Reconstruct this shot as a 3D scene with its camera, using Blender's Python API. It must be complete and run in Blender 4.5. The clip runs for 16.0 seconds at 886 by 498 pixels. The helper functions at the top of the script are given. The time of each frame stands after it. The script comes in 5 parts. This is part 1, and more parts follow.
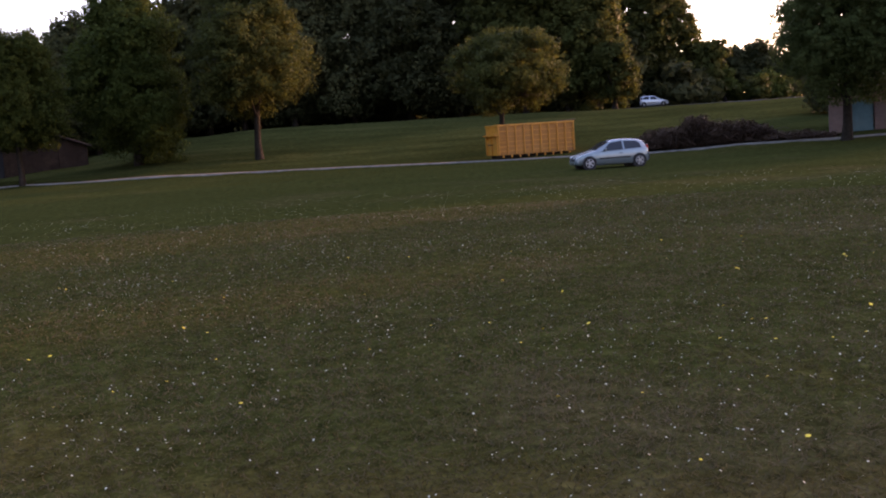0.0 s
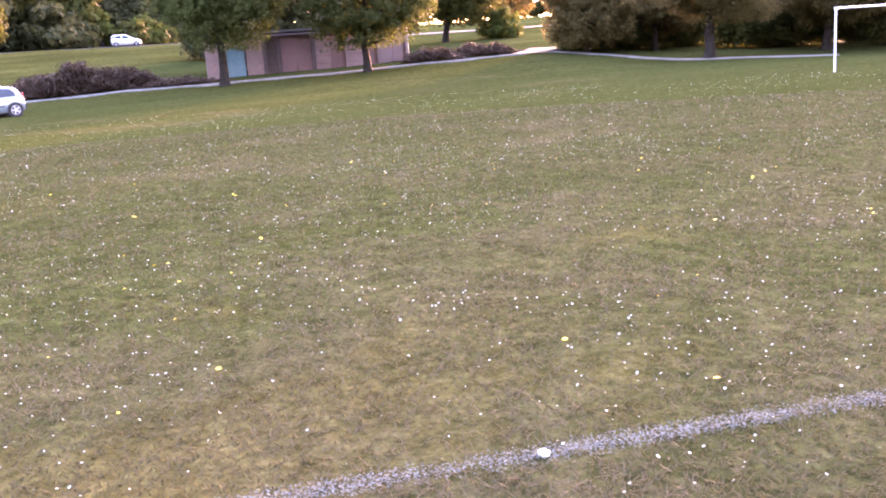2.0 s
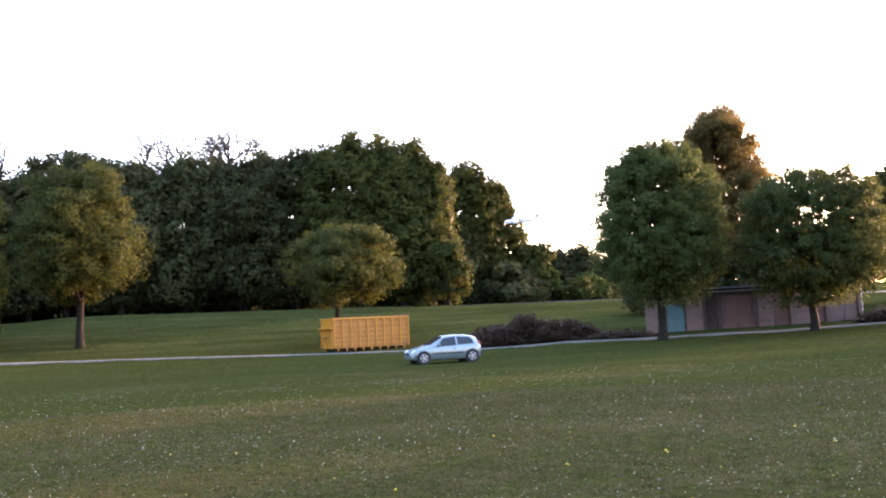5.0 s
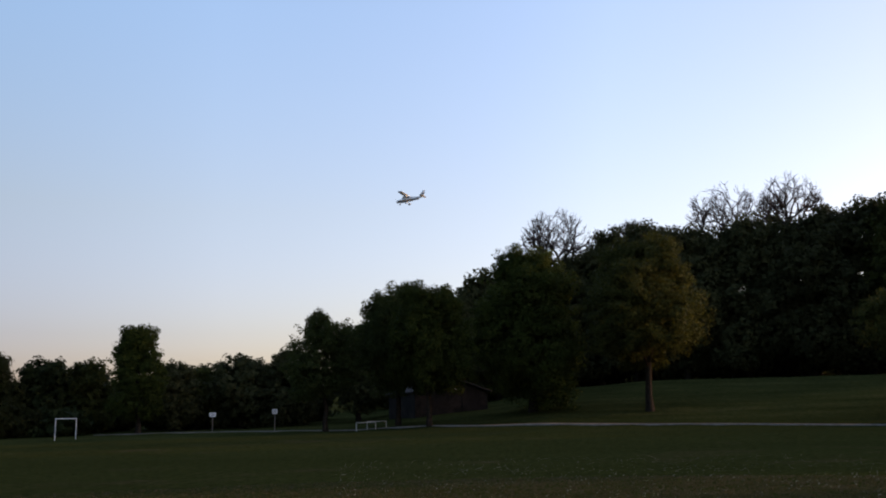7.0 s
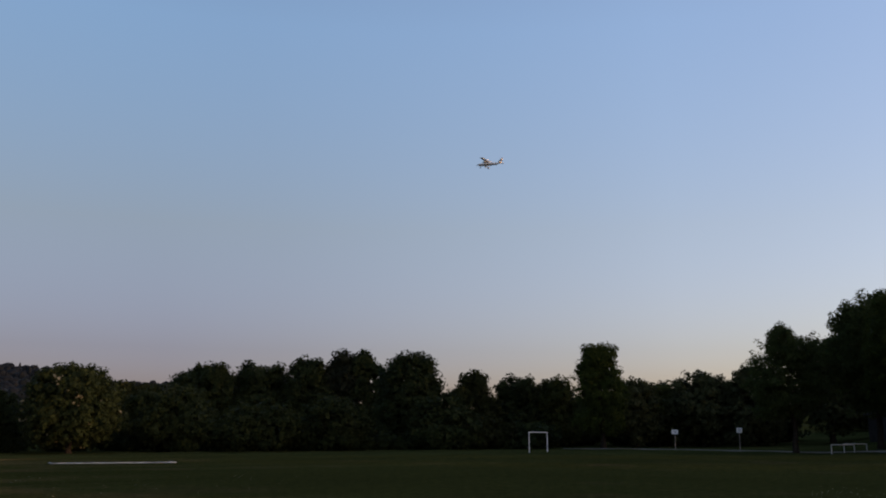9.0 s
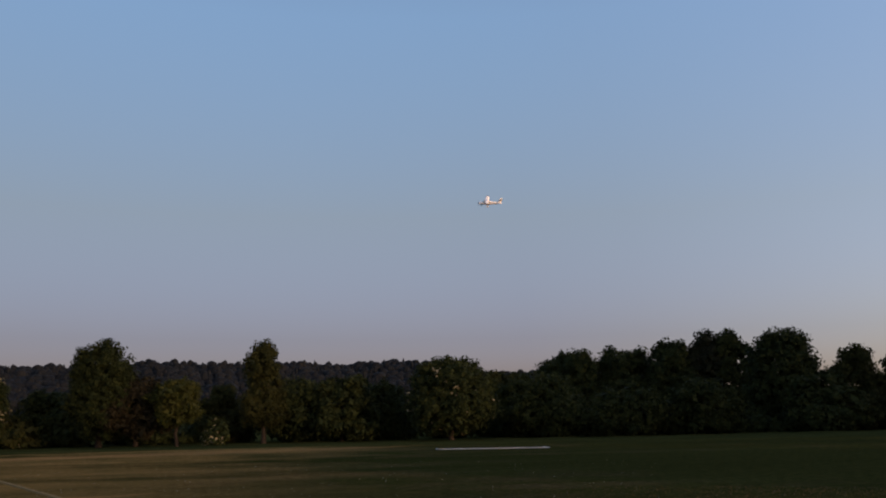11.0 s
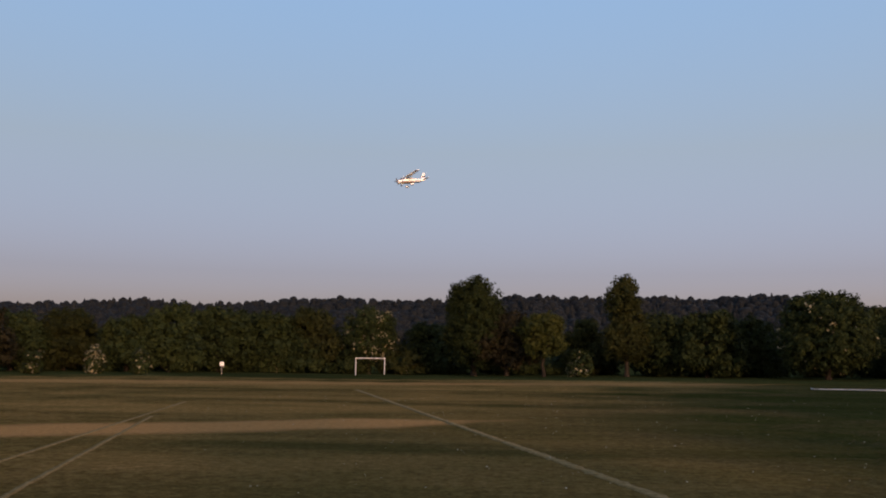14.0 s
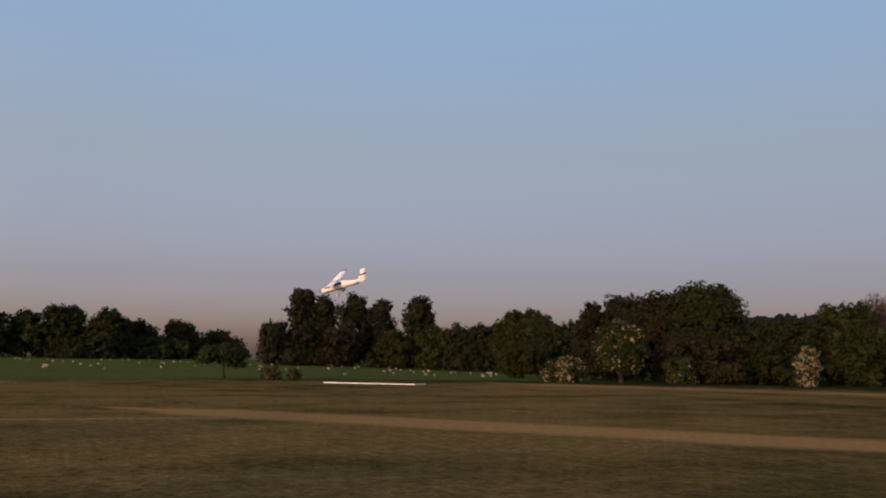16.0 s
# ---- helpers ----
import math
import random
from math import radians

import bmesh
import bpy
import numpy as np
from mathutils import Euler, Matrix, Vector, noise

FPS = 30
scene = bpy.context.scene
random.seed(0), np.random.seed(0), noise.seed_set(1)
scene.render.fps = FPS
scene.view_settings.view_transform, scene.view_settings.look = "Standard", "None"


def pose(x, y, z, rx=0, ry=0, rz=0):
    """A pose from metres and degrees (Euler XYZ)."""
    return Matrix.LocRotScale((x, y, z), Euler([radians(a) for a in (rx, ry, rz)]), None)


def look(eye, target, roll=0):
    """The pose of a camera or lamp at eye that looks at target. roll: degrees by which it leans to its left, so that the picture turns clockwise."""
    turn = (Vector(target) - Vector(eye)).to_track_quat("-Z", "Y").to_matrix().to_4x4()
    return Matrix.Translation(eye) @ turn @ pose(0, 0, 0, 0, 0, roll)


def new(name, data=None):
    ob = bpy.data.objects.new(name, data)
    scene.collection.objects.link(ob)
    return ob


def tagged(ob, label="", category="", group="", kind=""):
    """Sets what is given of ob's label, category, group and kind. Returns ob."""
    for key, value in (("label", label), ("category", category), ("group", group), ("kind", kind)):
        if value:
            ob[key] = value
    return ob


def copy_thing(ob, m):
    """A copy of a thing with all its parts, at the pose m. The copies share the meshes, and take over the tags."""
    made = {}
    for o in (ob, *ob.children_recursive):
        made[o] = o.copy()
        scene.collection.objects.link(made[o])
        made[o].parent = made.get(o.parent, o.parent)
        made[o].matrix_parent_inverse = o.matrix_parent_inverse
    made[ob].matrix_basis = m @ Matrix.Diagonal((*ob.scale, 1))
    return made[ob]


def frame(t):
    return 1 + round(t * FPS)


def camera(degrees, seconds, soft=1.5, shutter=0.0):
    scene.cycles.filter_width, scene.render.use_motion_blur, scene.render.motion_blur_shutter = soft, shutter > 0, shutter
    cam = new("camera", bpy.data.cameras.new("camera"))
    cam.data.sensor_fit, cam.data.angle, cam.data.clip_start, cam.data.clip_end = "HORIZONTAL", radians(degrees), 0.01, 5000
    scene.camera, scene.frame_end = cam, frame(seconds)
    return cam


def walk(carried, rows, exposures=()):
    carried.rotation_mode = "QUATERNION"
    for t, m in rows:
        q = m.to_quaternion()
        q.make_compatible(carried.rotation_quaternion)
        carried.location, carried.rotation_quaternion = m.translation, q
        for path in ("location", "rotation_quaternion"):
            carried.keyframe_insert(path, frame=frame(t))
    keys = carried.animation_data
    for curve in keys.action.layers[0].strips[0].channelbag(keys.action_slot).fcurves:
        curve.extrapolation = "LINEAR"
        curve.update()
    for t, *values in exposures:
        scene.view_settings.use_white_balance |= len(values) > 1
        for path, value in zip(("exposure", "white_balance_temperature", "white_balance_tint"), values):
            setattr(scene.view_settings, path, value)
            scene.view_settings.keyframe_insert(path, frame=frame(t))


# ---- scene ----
# The camera stands in a playing field at eye height and pans after a model aeroplane.
EYE = 1.6
FOV = 51.5
cam = camera(FOV, 16.0, 2.0, 0.0)


def cam_pose(yaw, pitch, lean):
    return pose(0, 0, EYE, 90 + pitch, 0, yaw - 90) @ pose(0, 0, 0, 0, 0, -lean)


VIEW = [  # seconds, bearing (0 is +x, counter-clockwise), pitch, lean
    (0, 0.08, -6.36, 3.88),
    (0.5, -17.48, -6.99, 5.38),
    (1, -27.71, -10.49, 4.21),
    (1.5, -30.48, -10.06, 3.31),
    (2, -36.35, -12.19, 4.04),
    (2.5, -41.30, -11.11, 4.70),
    (3, -36.74, -1.20, 2.61),
    (3.2, -35.74, -1.08, 2.76),
    (5.3, -6.36, 4.71, 1.94),
    (5.5, -3.37, 4.34, 1.59),
    (6, 11.13, 8.03, 1.89),
    (6.5, 22.26, 4.65, 0.90),
    (7, 23.20, 10.28, 1.34),
    (7.5, 30.74, 7.83, 0.86),
    (8, 39.12, 10.04, 0.53),
    (8.5, 44.03, 10.77, -0.68),
    (9, 51.26, 11.58, -0.28),
    (9.5, 55.54, 12.26, -0.30),
    (10, 62.28, 12.20, 0.31),
    (10.2, 64.97, 11.82, 0.18),
    (12.3, 85.66, 8.33, -0.18),
    (12.5, 87.37, 7.08, -0.74),
    (13, 87.49, 6.91, 0.18),
    (13.5, 89.23, 6.70, -0.55),
    (14, 95.59, 6.76, -0.63),
    (14.5, 103.50, 7.65, -0.23),
    (15, 121.05, 10.87, -1.42),
    (15.2, 127.70, 10.41, -0.42),
    (15.5, 136.57, 10.26, -0.28),
    (16, 149.97, 7.07, -0.73),
]
EXPOSURE = [  # seconds, stops, kelvin, tint
    (0, 2.5, 7350, 54), (0.5, 3.6, 7500, 58), (1.0, 4.62, 7400, 67), (1.5, 5.08, 7250, 70), (2.5, 5.22, 7250, 72), (3.2, 5.15, 7150, 66), (5.3, 3.45, 6950, 37), (5.5, 3.15, 6900, 36), (6.0, 2.05, 6900, 35),
    (6.5, 1.27, 6950, 35), (7.0, 1.05, 7050, 35), (7.5, 0.77, 7050, 35), (8.0, 0.72, 7000, 35), (10.2, 0.52, 6900, 35), (12.3, 0.82, 7000, 36), (13.4, 1.0, 7050, 36), (14.5, 0.9, 7100, 36), (16.0, 0.76, 7300, 37)]
walk(cam, [(t, cam_pose(a, b, c)) for t, a, b, c in VIEW], EXPOSURE)

# ---- sky and sun: low evening sun behind the trees ----
SUN_AZ, SUN_EL = -59.0, 6.8
world = bpy.data.worlds.new("evening_sky")
scene.world = world
world.use_nodes = True
wn, wl = world.node_tree.nodes, world.node_tree.links
wn.clear()
sky = wn.new("ShaderNodeTexSky")
sky.sky_type = 'NISHITA'
sky.sun_disc = False
sky.sun_elevation = radians(SUN_EL)
sky.sun_rotation = radians(90 - SUN_AZ)
sky.air_density, sky.dust_density, sky.ozone_density = 1.0, 2.0, 1.7
sky_bg = wn.new("ShaderNodeBackground")
sky_bg.inputs["Strength"].default_value = 0.15
sky_out = wn.new("ShaderNodeOutputWorld")
# evening haze: away from the sun the sky dulls to grey-rose towards the horizon
sky_co = wn.new("ShaderNodeTexCoord")
sky_sep = wn.new("ShaderNodeSeparateXYZ")
wl.new(sky_co.outputs["Generated"], sky_sep.inputs[0])
haze = wn.new("ShaderNodeValToRGB")
HAZE = [(0.0, (0.50, 0.50, 0.88, 1)), (0.09, (0.46, 0.45, 0.62, 1)), (0.22, (0.65, 0.645, 0.62, 1)), (0.42, (0.81, 1.02, 1.03, 1))]
for p, c in HAZE[1:3]:
    haze.color_ramp.elements.new(p)
for stop, (p, c) in zip(haze.color_ramp.elements, HAZE):
    stop.position, stop.color = p, c
wl.new(sky_sep.outputs[2], haze.inputs[0])
sky_dot = wn.new("ShaderNodeVectorMath")
sky_dot.operation = 'DOT_PRODUCT'
sky_dot.inputs[1].default_value = (math.cos(radians(SUN_AZ)), math.sin(radians(SUN_AZ)), 0.0)
wl.new(sky_co.outputs["Generated"], sky_dot.inputs[0])
sky_turn = wn.new("ShaderNodeMapRange")
sky_turn.interpolation_type = 'LINEAR'
sky_turn.inputs["From Min"].default_value, sky_turn.inputs["From Max"].default_value = 0.75, -0.6
sky_turn.inputs["To Min"].default_value, sky_turn.inputs["To Max"].default_value = 0.0, 1.0
wl.new(sky_dot.outputs["Value"], sky_turn.inputs["Value"])
sky_mix = wn.new("ShaderNodeMix")
sky_mix.data_type, sky_mix.blend_type = 'RGBA', 'MULTIPLY'
wl.new(sky_turn.outputs[0], sky_mix.inputs[0])
wl.new(sky.outputs[0], sky_mix.inputs[6])
wl.new(haze.outputs[0], sky_mix.inputs[7])
# brighter the nearer to the sun's side
sky_half = wn.new("ShaderNodeMath")
sky_half.operation = 'MULTIPLY_ADD'
sky_half.inputs[1].default_value = sky_half.inputs[2].default_value = 0.5
wl.new(sky_dot.outputs["Value"], sky_half.inputs[0])
sunward = wn.new("ShaderNodeValToRGB")
SUNWARD = [(0.0, 0.82), (0.12, 1.05), (0.25, 1.28), (0.45, 1.8), (0.65, 1.9), (1.0, 1.1)]
for _ in SUNWARD[2:]:
    sunward.color_ramp.elements.new(0.5)
for stop, (p, c) in zip(sunward.color_ramp.elements, SUNWARD):
    stop.position, stop.color = p, (c, c, c, 1)
wl.new(sky_half.outputs[0], sunward.inputs[0])
sky_gain = wn.new("ShaderNodeMix")
sky_gain.data_type, sky_gain.blend_type = 'RGBA', 'MULTIPLY'
sky_gain.inputs[0].default_value = 1.0
wl.new(sky_mix.outputs[2], sky_gain.inputs[6])
wl.new(sunward.outputs[0], sky_gain.inputs[7])
wl.new(sky_gain.outputs[2], sky_bg.inputs[0])
wl.new(sky_bg.outputs[0], sky_out.inputs[0])
sun = new("sun", bpy.data.lights.new("sun", 'SUN'))
sun.data.energy, sun.data.angle, sun.data.color = 1.3, radians(1.0), (1.0, 0.69, 0.41)
sa, se = radians(SUN_AZ), radians(SUN_EL)
SUN_DIR = Vector((math.cos(sa) * math.cos(se), math.sin(sa) * math.cos(se), math.sin(se)))
sun.matrix_world = look(SUN_DIR * 500, (0, 0, 0))


# ---- materials ----
def material(name, rough=0.6, metal=0.0, color=(0.5, 0.5, 0.5)):
    m = bpy.data.materials.new(name)
    m.use_nodes = True
    b = m.node_tree.nodes["Principled BSDF"]
    b.inputs["Roughness"].default_value = rough
    b.inputs["Metallic"].default_value = metal
    b.inputs["Base Color"].default_value = (*color, 1)
    return m, m.node_tree.nodes, m.node_tree.links, b


def noise_tex(n, l, scale, detail=4, coord=None, rough=0.6):
    t = n.new("ShaderNodeTexNoise")
    t.inputs["Scale"].default_value, t.inputs["Detail"].default_value, t.inputs["Roughness"].default_value = scale, detail, rough
    if coord:
        l.new(coord, t.inputs["Vector"])
    return t


def ramp(n, l, fac, stops):
    r = n.new("ShaderNodeValToRGB")
    e = r.color_ramp.elements
    while len(e) < len(stops):
        e.new(0.5)
    for k, (p, c) in zip(e, stops):
        k.position, k.color = p, (*c, 1)
    l.new(fac, r.inputs[0])
    return r


def mix(n, l, fac, a, b, mode='MIX'):
    x = n.new("ShaderNodeMix")
    x.data_type, x.blend_type = 'RGBA', mode
    for sock, v in ((x.inputs[0], fac), (x.inputs[6], a), (x.inputs[7], b)):
        if isinstance(v, (int, float)):
            sock.default_value = v
        elif isinstance(v, tuple):
            sock.default_value = (*v, 1)
        else:
            l.new(v, sock)
    return x.outputs[2]


def calc(n, l, op, a, b=0.0, clamp=False):
    x = n.new("ShaderNodeMath")
    x.operation, x.use_clamp = op, clamp
    for sock, v in ((x.inputs[0], a), (x.inputs[1], b)):
        if isinstance(v, (int, float)):
            sock.default_value = v
        else:
            l.new(v, sock)
    return x.outputs[0]


def surface(name, dark, light, scale=4.0, rough=0.6, metal=0.0, bump=0.15, fine=40.0, dirt=(0.12, 0.1, 0.08), dirt_amount=0.25):
    """A worn surface: two colours in patches, fine grain, dirt blotches and relief."""
    m, n, l, b = material(name, rough, metal)
    co = n.new("ShaderNodeTexCoord").outputs["Object"]
    a = noise_tex(n, l, scale, 5, co)
    f = noise_tex(n, l, fine, 3, co)
    c = ramp(n, l, a.outputs[0], [(0.3, dark), (0.7, light)])
    d = noise_tex(n, l, scale * 0.6, 8, co, 0.75)
    dm = ramp(n, l, d.outputs[0], [(0.5, (0, 0, 0)), (0.75, (dirt_amount,) * 3)])
    col = mix(n, l, dm.outputs[0], c.outputs[0], dirt)
    col = mix(n, l, 0.35, col, ramp(n, l, f.outputs[0], [(0.3, (0.35,) * 3), (0.7, (0.65,) * 3)]).outputs[0], 'OVERLAY')
    l.new(col, b.inputs["Base Color"])
    bp = n.new("ShaderNodeBump")
    bp.inputs["Strength"].default_value, bp.inputs["Distance"].default_value = bump, 0.02
    l.new(f.outputs[0], bp.inputs["Height"])
    l.new(bp.outputs[0], b.inputs["Normal"])
    return m


def leaf_material(name, shade, mid, bright, glow=0.45, young=0.12, lit=(0.16, 0.17, 0.03)):
    """Leaves: a colour for each leaf, clump-size variation, light that comes through them."""
    m, n, l, b = material(name, 0.55)
    geo = n.new("ShaderNodeNewGeometry")
    co = n.new("ShaderNodeTexCoord").outputs["Object"]
    big = noise_tex(n, l, 0.55, 3, co)
    v = calc(n, l, 'ADD', calc(n, l, 'MULTIPLY', geo.outputs["Random Per Island"], 0.22), calc(n, l, 'MULTIPLY', big.outputs[0], 0.76))
    shade, mid, bright = (tuple(q * k for q, k in zip(tone, (1.10, 0.93, 1.25))) for tone in (shade, mid, bright))
    c = ramp(n, l, v, [(0.2, shade), (0.5, mid), (0.85, bright)])
    rnd = n.new("ShaderNodeObjectInfo").outputs["Random"]
    hs = n.new("ShaderNodeHueSaturation")
    l.new(calc(n, l, 'ADD', calc(n, l, 'MULTIPLY', rnd, 0.4), 0.8), hs.inputs["Value"])
    l.new(c.outputs[0], hs.inputs["Color"])
    l.new(hs.outputs[0], b.inputs["Base Color"])
    b.inputs["Specular IOR Level"].default_value = 0.02
    tr = n.new("ShaderNodeBsdfTranslucent")
    l.new(mix(n, l, young, hs.outputs[0], lit), tr.inputs["Color"])
    ms = n.new("ShaderNodeMixShader")
    ms.inputs[0].default_value = glow
    l.new(b.outputs[0], ms.inputs[1])
    l.new(tr.outputs[0], ms.inputs[2])
    l.new(ms.outputs[0], n["Material Output"].inputs[0])
    return m


LEAF = {
    "chestnut": leaf_material("chestnut_leaf", (0.0190, 0.0340, 0.0090), (0.0450, 0.0720, 0.0170), (0.0950, 0.1250, 0.0340), 0.5, 0.2),
    "dark": leaf_material("dark_leaf", (0.0160, 0.0235, 0.0080), (0.0380, 0.0500, 0.0160), (0.0760, 0.0900, 0.0270), 0.35),
    "green": leaf_material("green_leaf", (0.0130, 0.0260, 0.0050), (0.0360, 0.0600, 0.0100), (0.0780, 0.1020, 0.0190), 0.4, 0.2),
    "olive": leaf_material("olive_leaf", (0.0165, 0.0265, 0.0060), (0.0380, 0.0520, 0.0105), (0.0740, 0.0840, 0.0180), 0.35, 0.2),
    # gold: extra bright orange leaf, the low sun's glow put into its colour
    "gold": leaf_material("backlit_gold_leaf", (0.0300, 0.0310, 0.0084), (0.0680, 0.0630, 0.0170), (0.1250, 0.1040, 0.0330), 0.60, 0.5, (0.25, 0.18, 0.06)),
    "copper": leaf_material("copper_leaf", (0.0085, 0.0098, 0.0042), (0.0185, 0.0195, 0.0080), (0.0320, 0.0310, 0.0125), 0.25),
    "pine": leaf_material("pine_needle", (0.0066, 0.0108, 0.0045), (0.0135, 0.0195, 0.0080), (0.0235, 0.0300, 0.0120), 0.15),
    # far: bluish base colour stands in for the haze of distance
    "far": leaf_material("hazed_conifer", (0.0060, 0.0088, 0.0078), (0.0092, 0.0128, 0.0105), (0.0150, 0.0185, 0.0130), 0.0),
    # hedgerow and dusk: darker leaf copies, the far side's shade put into colour
    "hedgerow": leaf_material("shaded_hedgerow_leaf", (0.0073, 0.0138, 0.0042), (0.0165, 0.0275, 0.0073), (0.0319, 0.0451, 0.0116), 0.2),
    "dusk": leaf_material("shaded_olive_leaf", (0.0105, 0.0155, 0.0042), (0.0230, 0.0310, 0.0078), (0.0400, 0.0480, 0.0125), 0.4, 0.15),
    "bramble": leaf_material("dead_bramble", (0.024, 0.017, 0.0085), (0.050, 0.037, 0.019), (0.090, 0.071, 0.038), 0.15),
    "may": leaf_material("hawthorn_blossom", (0.095, 0.10, 0.038), (0.19, 0.195, 0.085), (0.34, 0.335, 0.17), 0.3),
}
BARK = surface("bark", (0.012, 0.0095, 0.0075), (0.030, 0.024, 0.018), 6, 0.95, 0, 0.8, 30)
BARK.node_tree.nodes["Principled BSDF"].inputs["Specular IOR Level"].default_value = 0.05
TWIG = surface("twig", (0.008, 0.006, 0.005), (0.020, 0.015, 0.012), 6, 0.95)
M_WHITE = surface("white_paint", (0.70, 0.70, 0.68), (0.82, 0.82, 0.80), 3, 0.35, 0, 0.03, 60, dirt_amount=0.15)


def ground_material():
    m, n, l, b = material("mown_grass", 0.9)
    co = n.new("ShaderNodeTexCoord").outputs["Object"]
    sep = n.new("ShaderNodeSeparateXYZ")
    l.new(co, sep.inputs[0])
    X, Y = sep.outputs[0], sep.outputs[1]
    fine = noise_tex(n, l, 17, 6, co, 0.8)
    tuft = noise_tex(n, l, 5.5, 6, co, 0.7)
    patch = noise_tex(n, l, 0.28, 5, co, 0.6)
    wide = noise_tex(n, l, 0.045, 3, co)
    drawn = []
    for sc in ((0.24, 0.06, 1.0), (0.022, 0.13, 1.0)):
        mp = n.new("ShaderNodeMapping")
        mp.inputs["Scale"].default_value = sc
        l.new(co, mp.inputs[0])
        drawn.append(noise_tex(n, l, 1.0, 5, mp.outputs[0], 0.65).outputs[0])
    turn = calc(n, l, 'ADD', calc(n, l, 'MULTIPLY', calc(n, l, 'SUBTRACT', Y, calc(n, l, 'ABSOLUTE', X)), 0.05), 0.5, True)
    streak = mix(n, l, turn, drawn[0], drawn[1])
    green = ramp(n, l, tuft.outputs[0], [(0.25, (0.0125, 0.0155, 0.0048)), (0.5, (0.0285, 0.0325, 0.0095)), (0.78, (0.049, 0.050, 0.0165))])
    dry = ramp(n, l, tuft.outputs[0], [(0.25, (0.026, 0.0205, 0.0085)), (0.5, (0.052, 0.0415, 0.0190)), (0.78, (0.088, 0.070, 0.036))])
    # how dry: worn middle of the pitches (towards +y and -x), greener by the path and on the hill; that lean also
    # paints in warm low sunlight
    amount = calc(n, l, 'ADD', calc(n, l, 'MULTIPLY', calc(n, l, 'SUBTRACT', patch.outputs[0], 0.5), 2.6), calc(n, l, 'MULTIPLY', calc(n, l, 'SUBTRACT', wide.outputs[0], 0.42), 2.0))
    side = calc(n, l, 'MULTIPLY', calc(n, l, 'SUBTRACT', calc(n, l, 'MULTIPLY', Y, 0.42), calc(n, l, 'MULTIPLY', X, 1.3)), 0.03)
    near = calc(n, l, 'SUBTRACT', 0.08, calc(n, l, 'MULTIPLY', calc(n, l, 'SQRT', calc(n, l, 'ADD', calc(n, l, 'MULTIPLY', X, X), calc(n, l, 'MULTIPLY', Y, Y))), 0.012))
    side = calc(n, l, 'MAXIMUM', calc(n, l, 'MINIMUM', side, 0.65), -0.3)
    away = calc(n, l, 'SQRT', calc(n, l, 'ADD', calc(n, l, 'MULTIPLY', X, X), calc(n, l, 'MULTIPLY', Y, Y)))
    lush = calc(n, l, 'MULTIPLY', calc(n, l, 'SUBTRACT', away, 72.0), 0.12, True)
    amount = calc(n, l, 'ADD', amount, calc(n, l, 'MULTIPLY', calc(n, l, 'SUBTRACT', streak, 0.5), calc(n, l, 'ADD', calc(n, l, 'MULTIPLY', turn, 1.5), 0.9)))
    dryness = calc(n, l, 'SUBTRACT', calc(n, l, 'ADD', calc(n, l, 'ADD', amount, side), calc(n, l, 'MAXIMUM', near, -0.05)), lush, True)

    def worn(x0, y0, x1, y1, half, soft):
        """1 on a worn strip from (x0, y0) to (x1, y1), fading over soft metres."""
        dx, dy = x1 - x0, y1 - y0
        length = math.hypot(dx, dy)
        ux, uy = dx / length, dy / length
        px, py = calc(n, l, 'SUBTRACT', X, x0), calc(n, l, 'SUBTRACT', Y, y0)
        along = calc(n, l, 'ADD', calc(n, l, 'MULTIPLY', px, ux), calc(n, l, 'MULTIPLY', py, uy))
        across = calc(n, l, 'ABSOLUTE', calc(n, l, 'SUBTRACT', calc(n, l, 'MULTIPLY', px, uy), calc(n, l, 'MULTIPLY', py, ux)))
        over = calc(n, l, 'ABSOLUTE', calc(n, l, 'SUBTRACT', along, length / 2))
        over = calc(n, l, 'MULTIPLY', calc(n, l, 'MAXIMUM', calc(n, l, 'SUBTRACT', over, length / 2), 0.0), 0.4)
        wob = calc(n, l, 'MULTIPLY', calc(n, l, 'SUBTRACT', patch.outputs[0], 0.5), soft * 2.5)
        d = calc(n, l, 'ADD', calc(n, l, 'ADD', across, over), wob)
        return calc(n, l, 'SUBTRACT', 1.0, calc(n, l, 'DIVIDE', calc(n, l, 'SUBTRACT', d, half), soft), True)

    # greener grazed pasture beyond the field's far corner
    pasture = calc(n, l, 'MULTIPLY', calc(n, l, 'SUBTRACT', calc(n, l, 'MULTIPLY', X, -1.0), 70.0), 0.12, True)
    strip = worn(-4, 22.5, -29, 8.0, 1.1, 0.9)
    strip2 = worn(-60, 44, 10, 66, 1.6, 3.0)
    soil = ramp(n, l, tuft.outputs[0], [(0.25, (0.21, 0.110, 0.038)), (0.75, (0.37, 0.205, 0.080))])
    brown = ramp(n, l, tuft.outputs[0], [(0.25, (0.078, 0.046, 0.0135)), (0.5, (0.160, 0.100, 0.033)), (0.78, (0.245, 0.162, 0.060))])
    # browner on that side: dry ground plus grazing sun's warmth put into colour
    warm_straw = mix(n, l, calc(n, l, 'MULTIPLY', side, 1.8, True), dry.outputs[0], brown.outputs[0])
    col = mix(n, l, dryness, green.outputs[0], warm_straw)
    meadow = ramp(n, l, streak, [(0.35, (0.021, 0.027, 0.009)), (0.55, (0.038, 0.044, 0.014)), (0.70, (0.062, 0.062, 0.022))])
    col = mix(n, l, calc(n, l, 'MULTIPLY', lush, 0.85), col, mix(n, l, 0.35, meadow.outputs[0], green.outputs[0]))
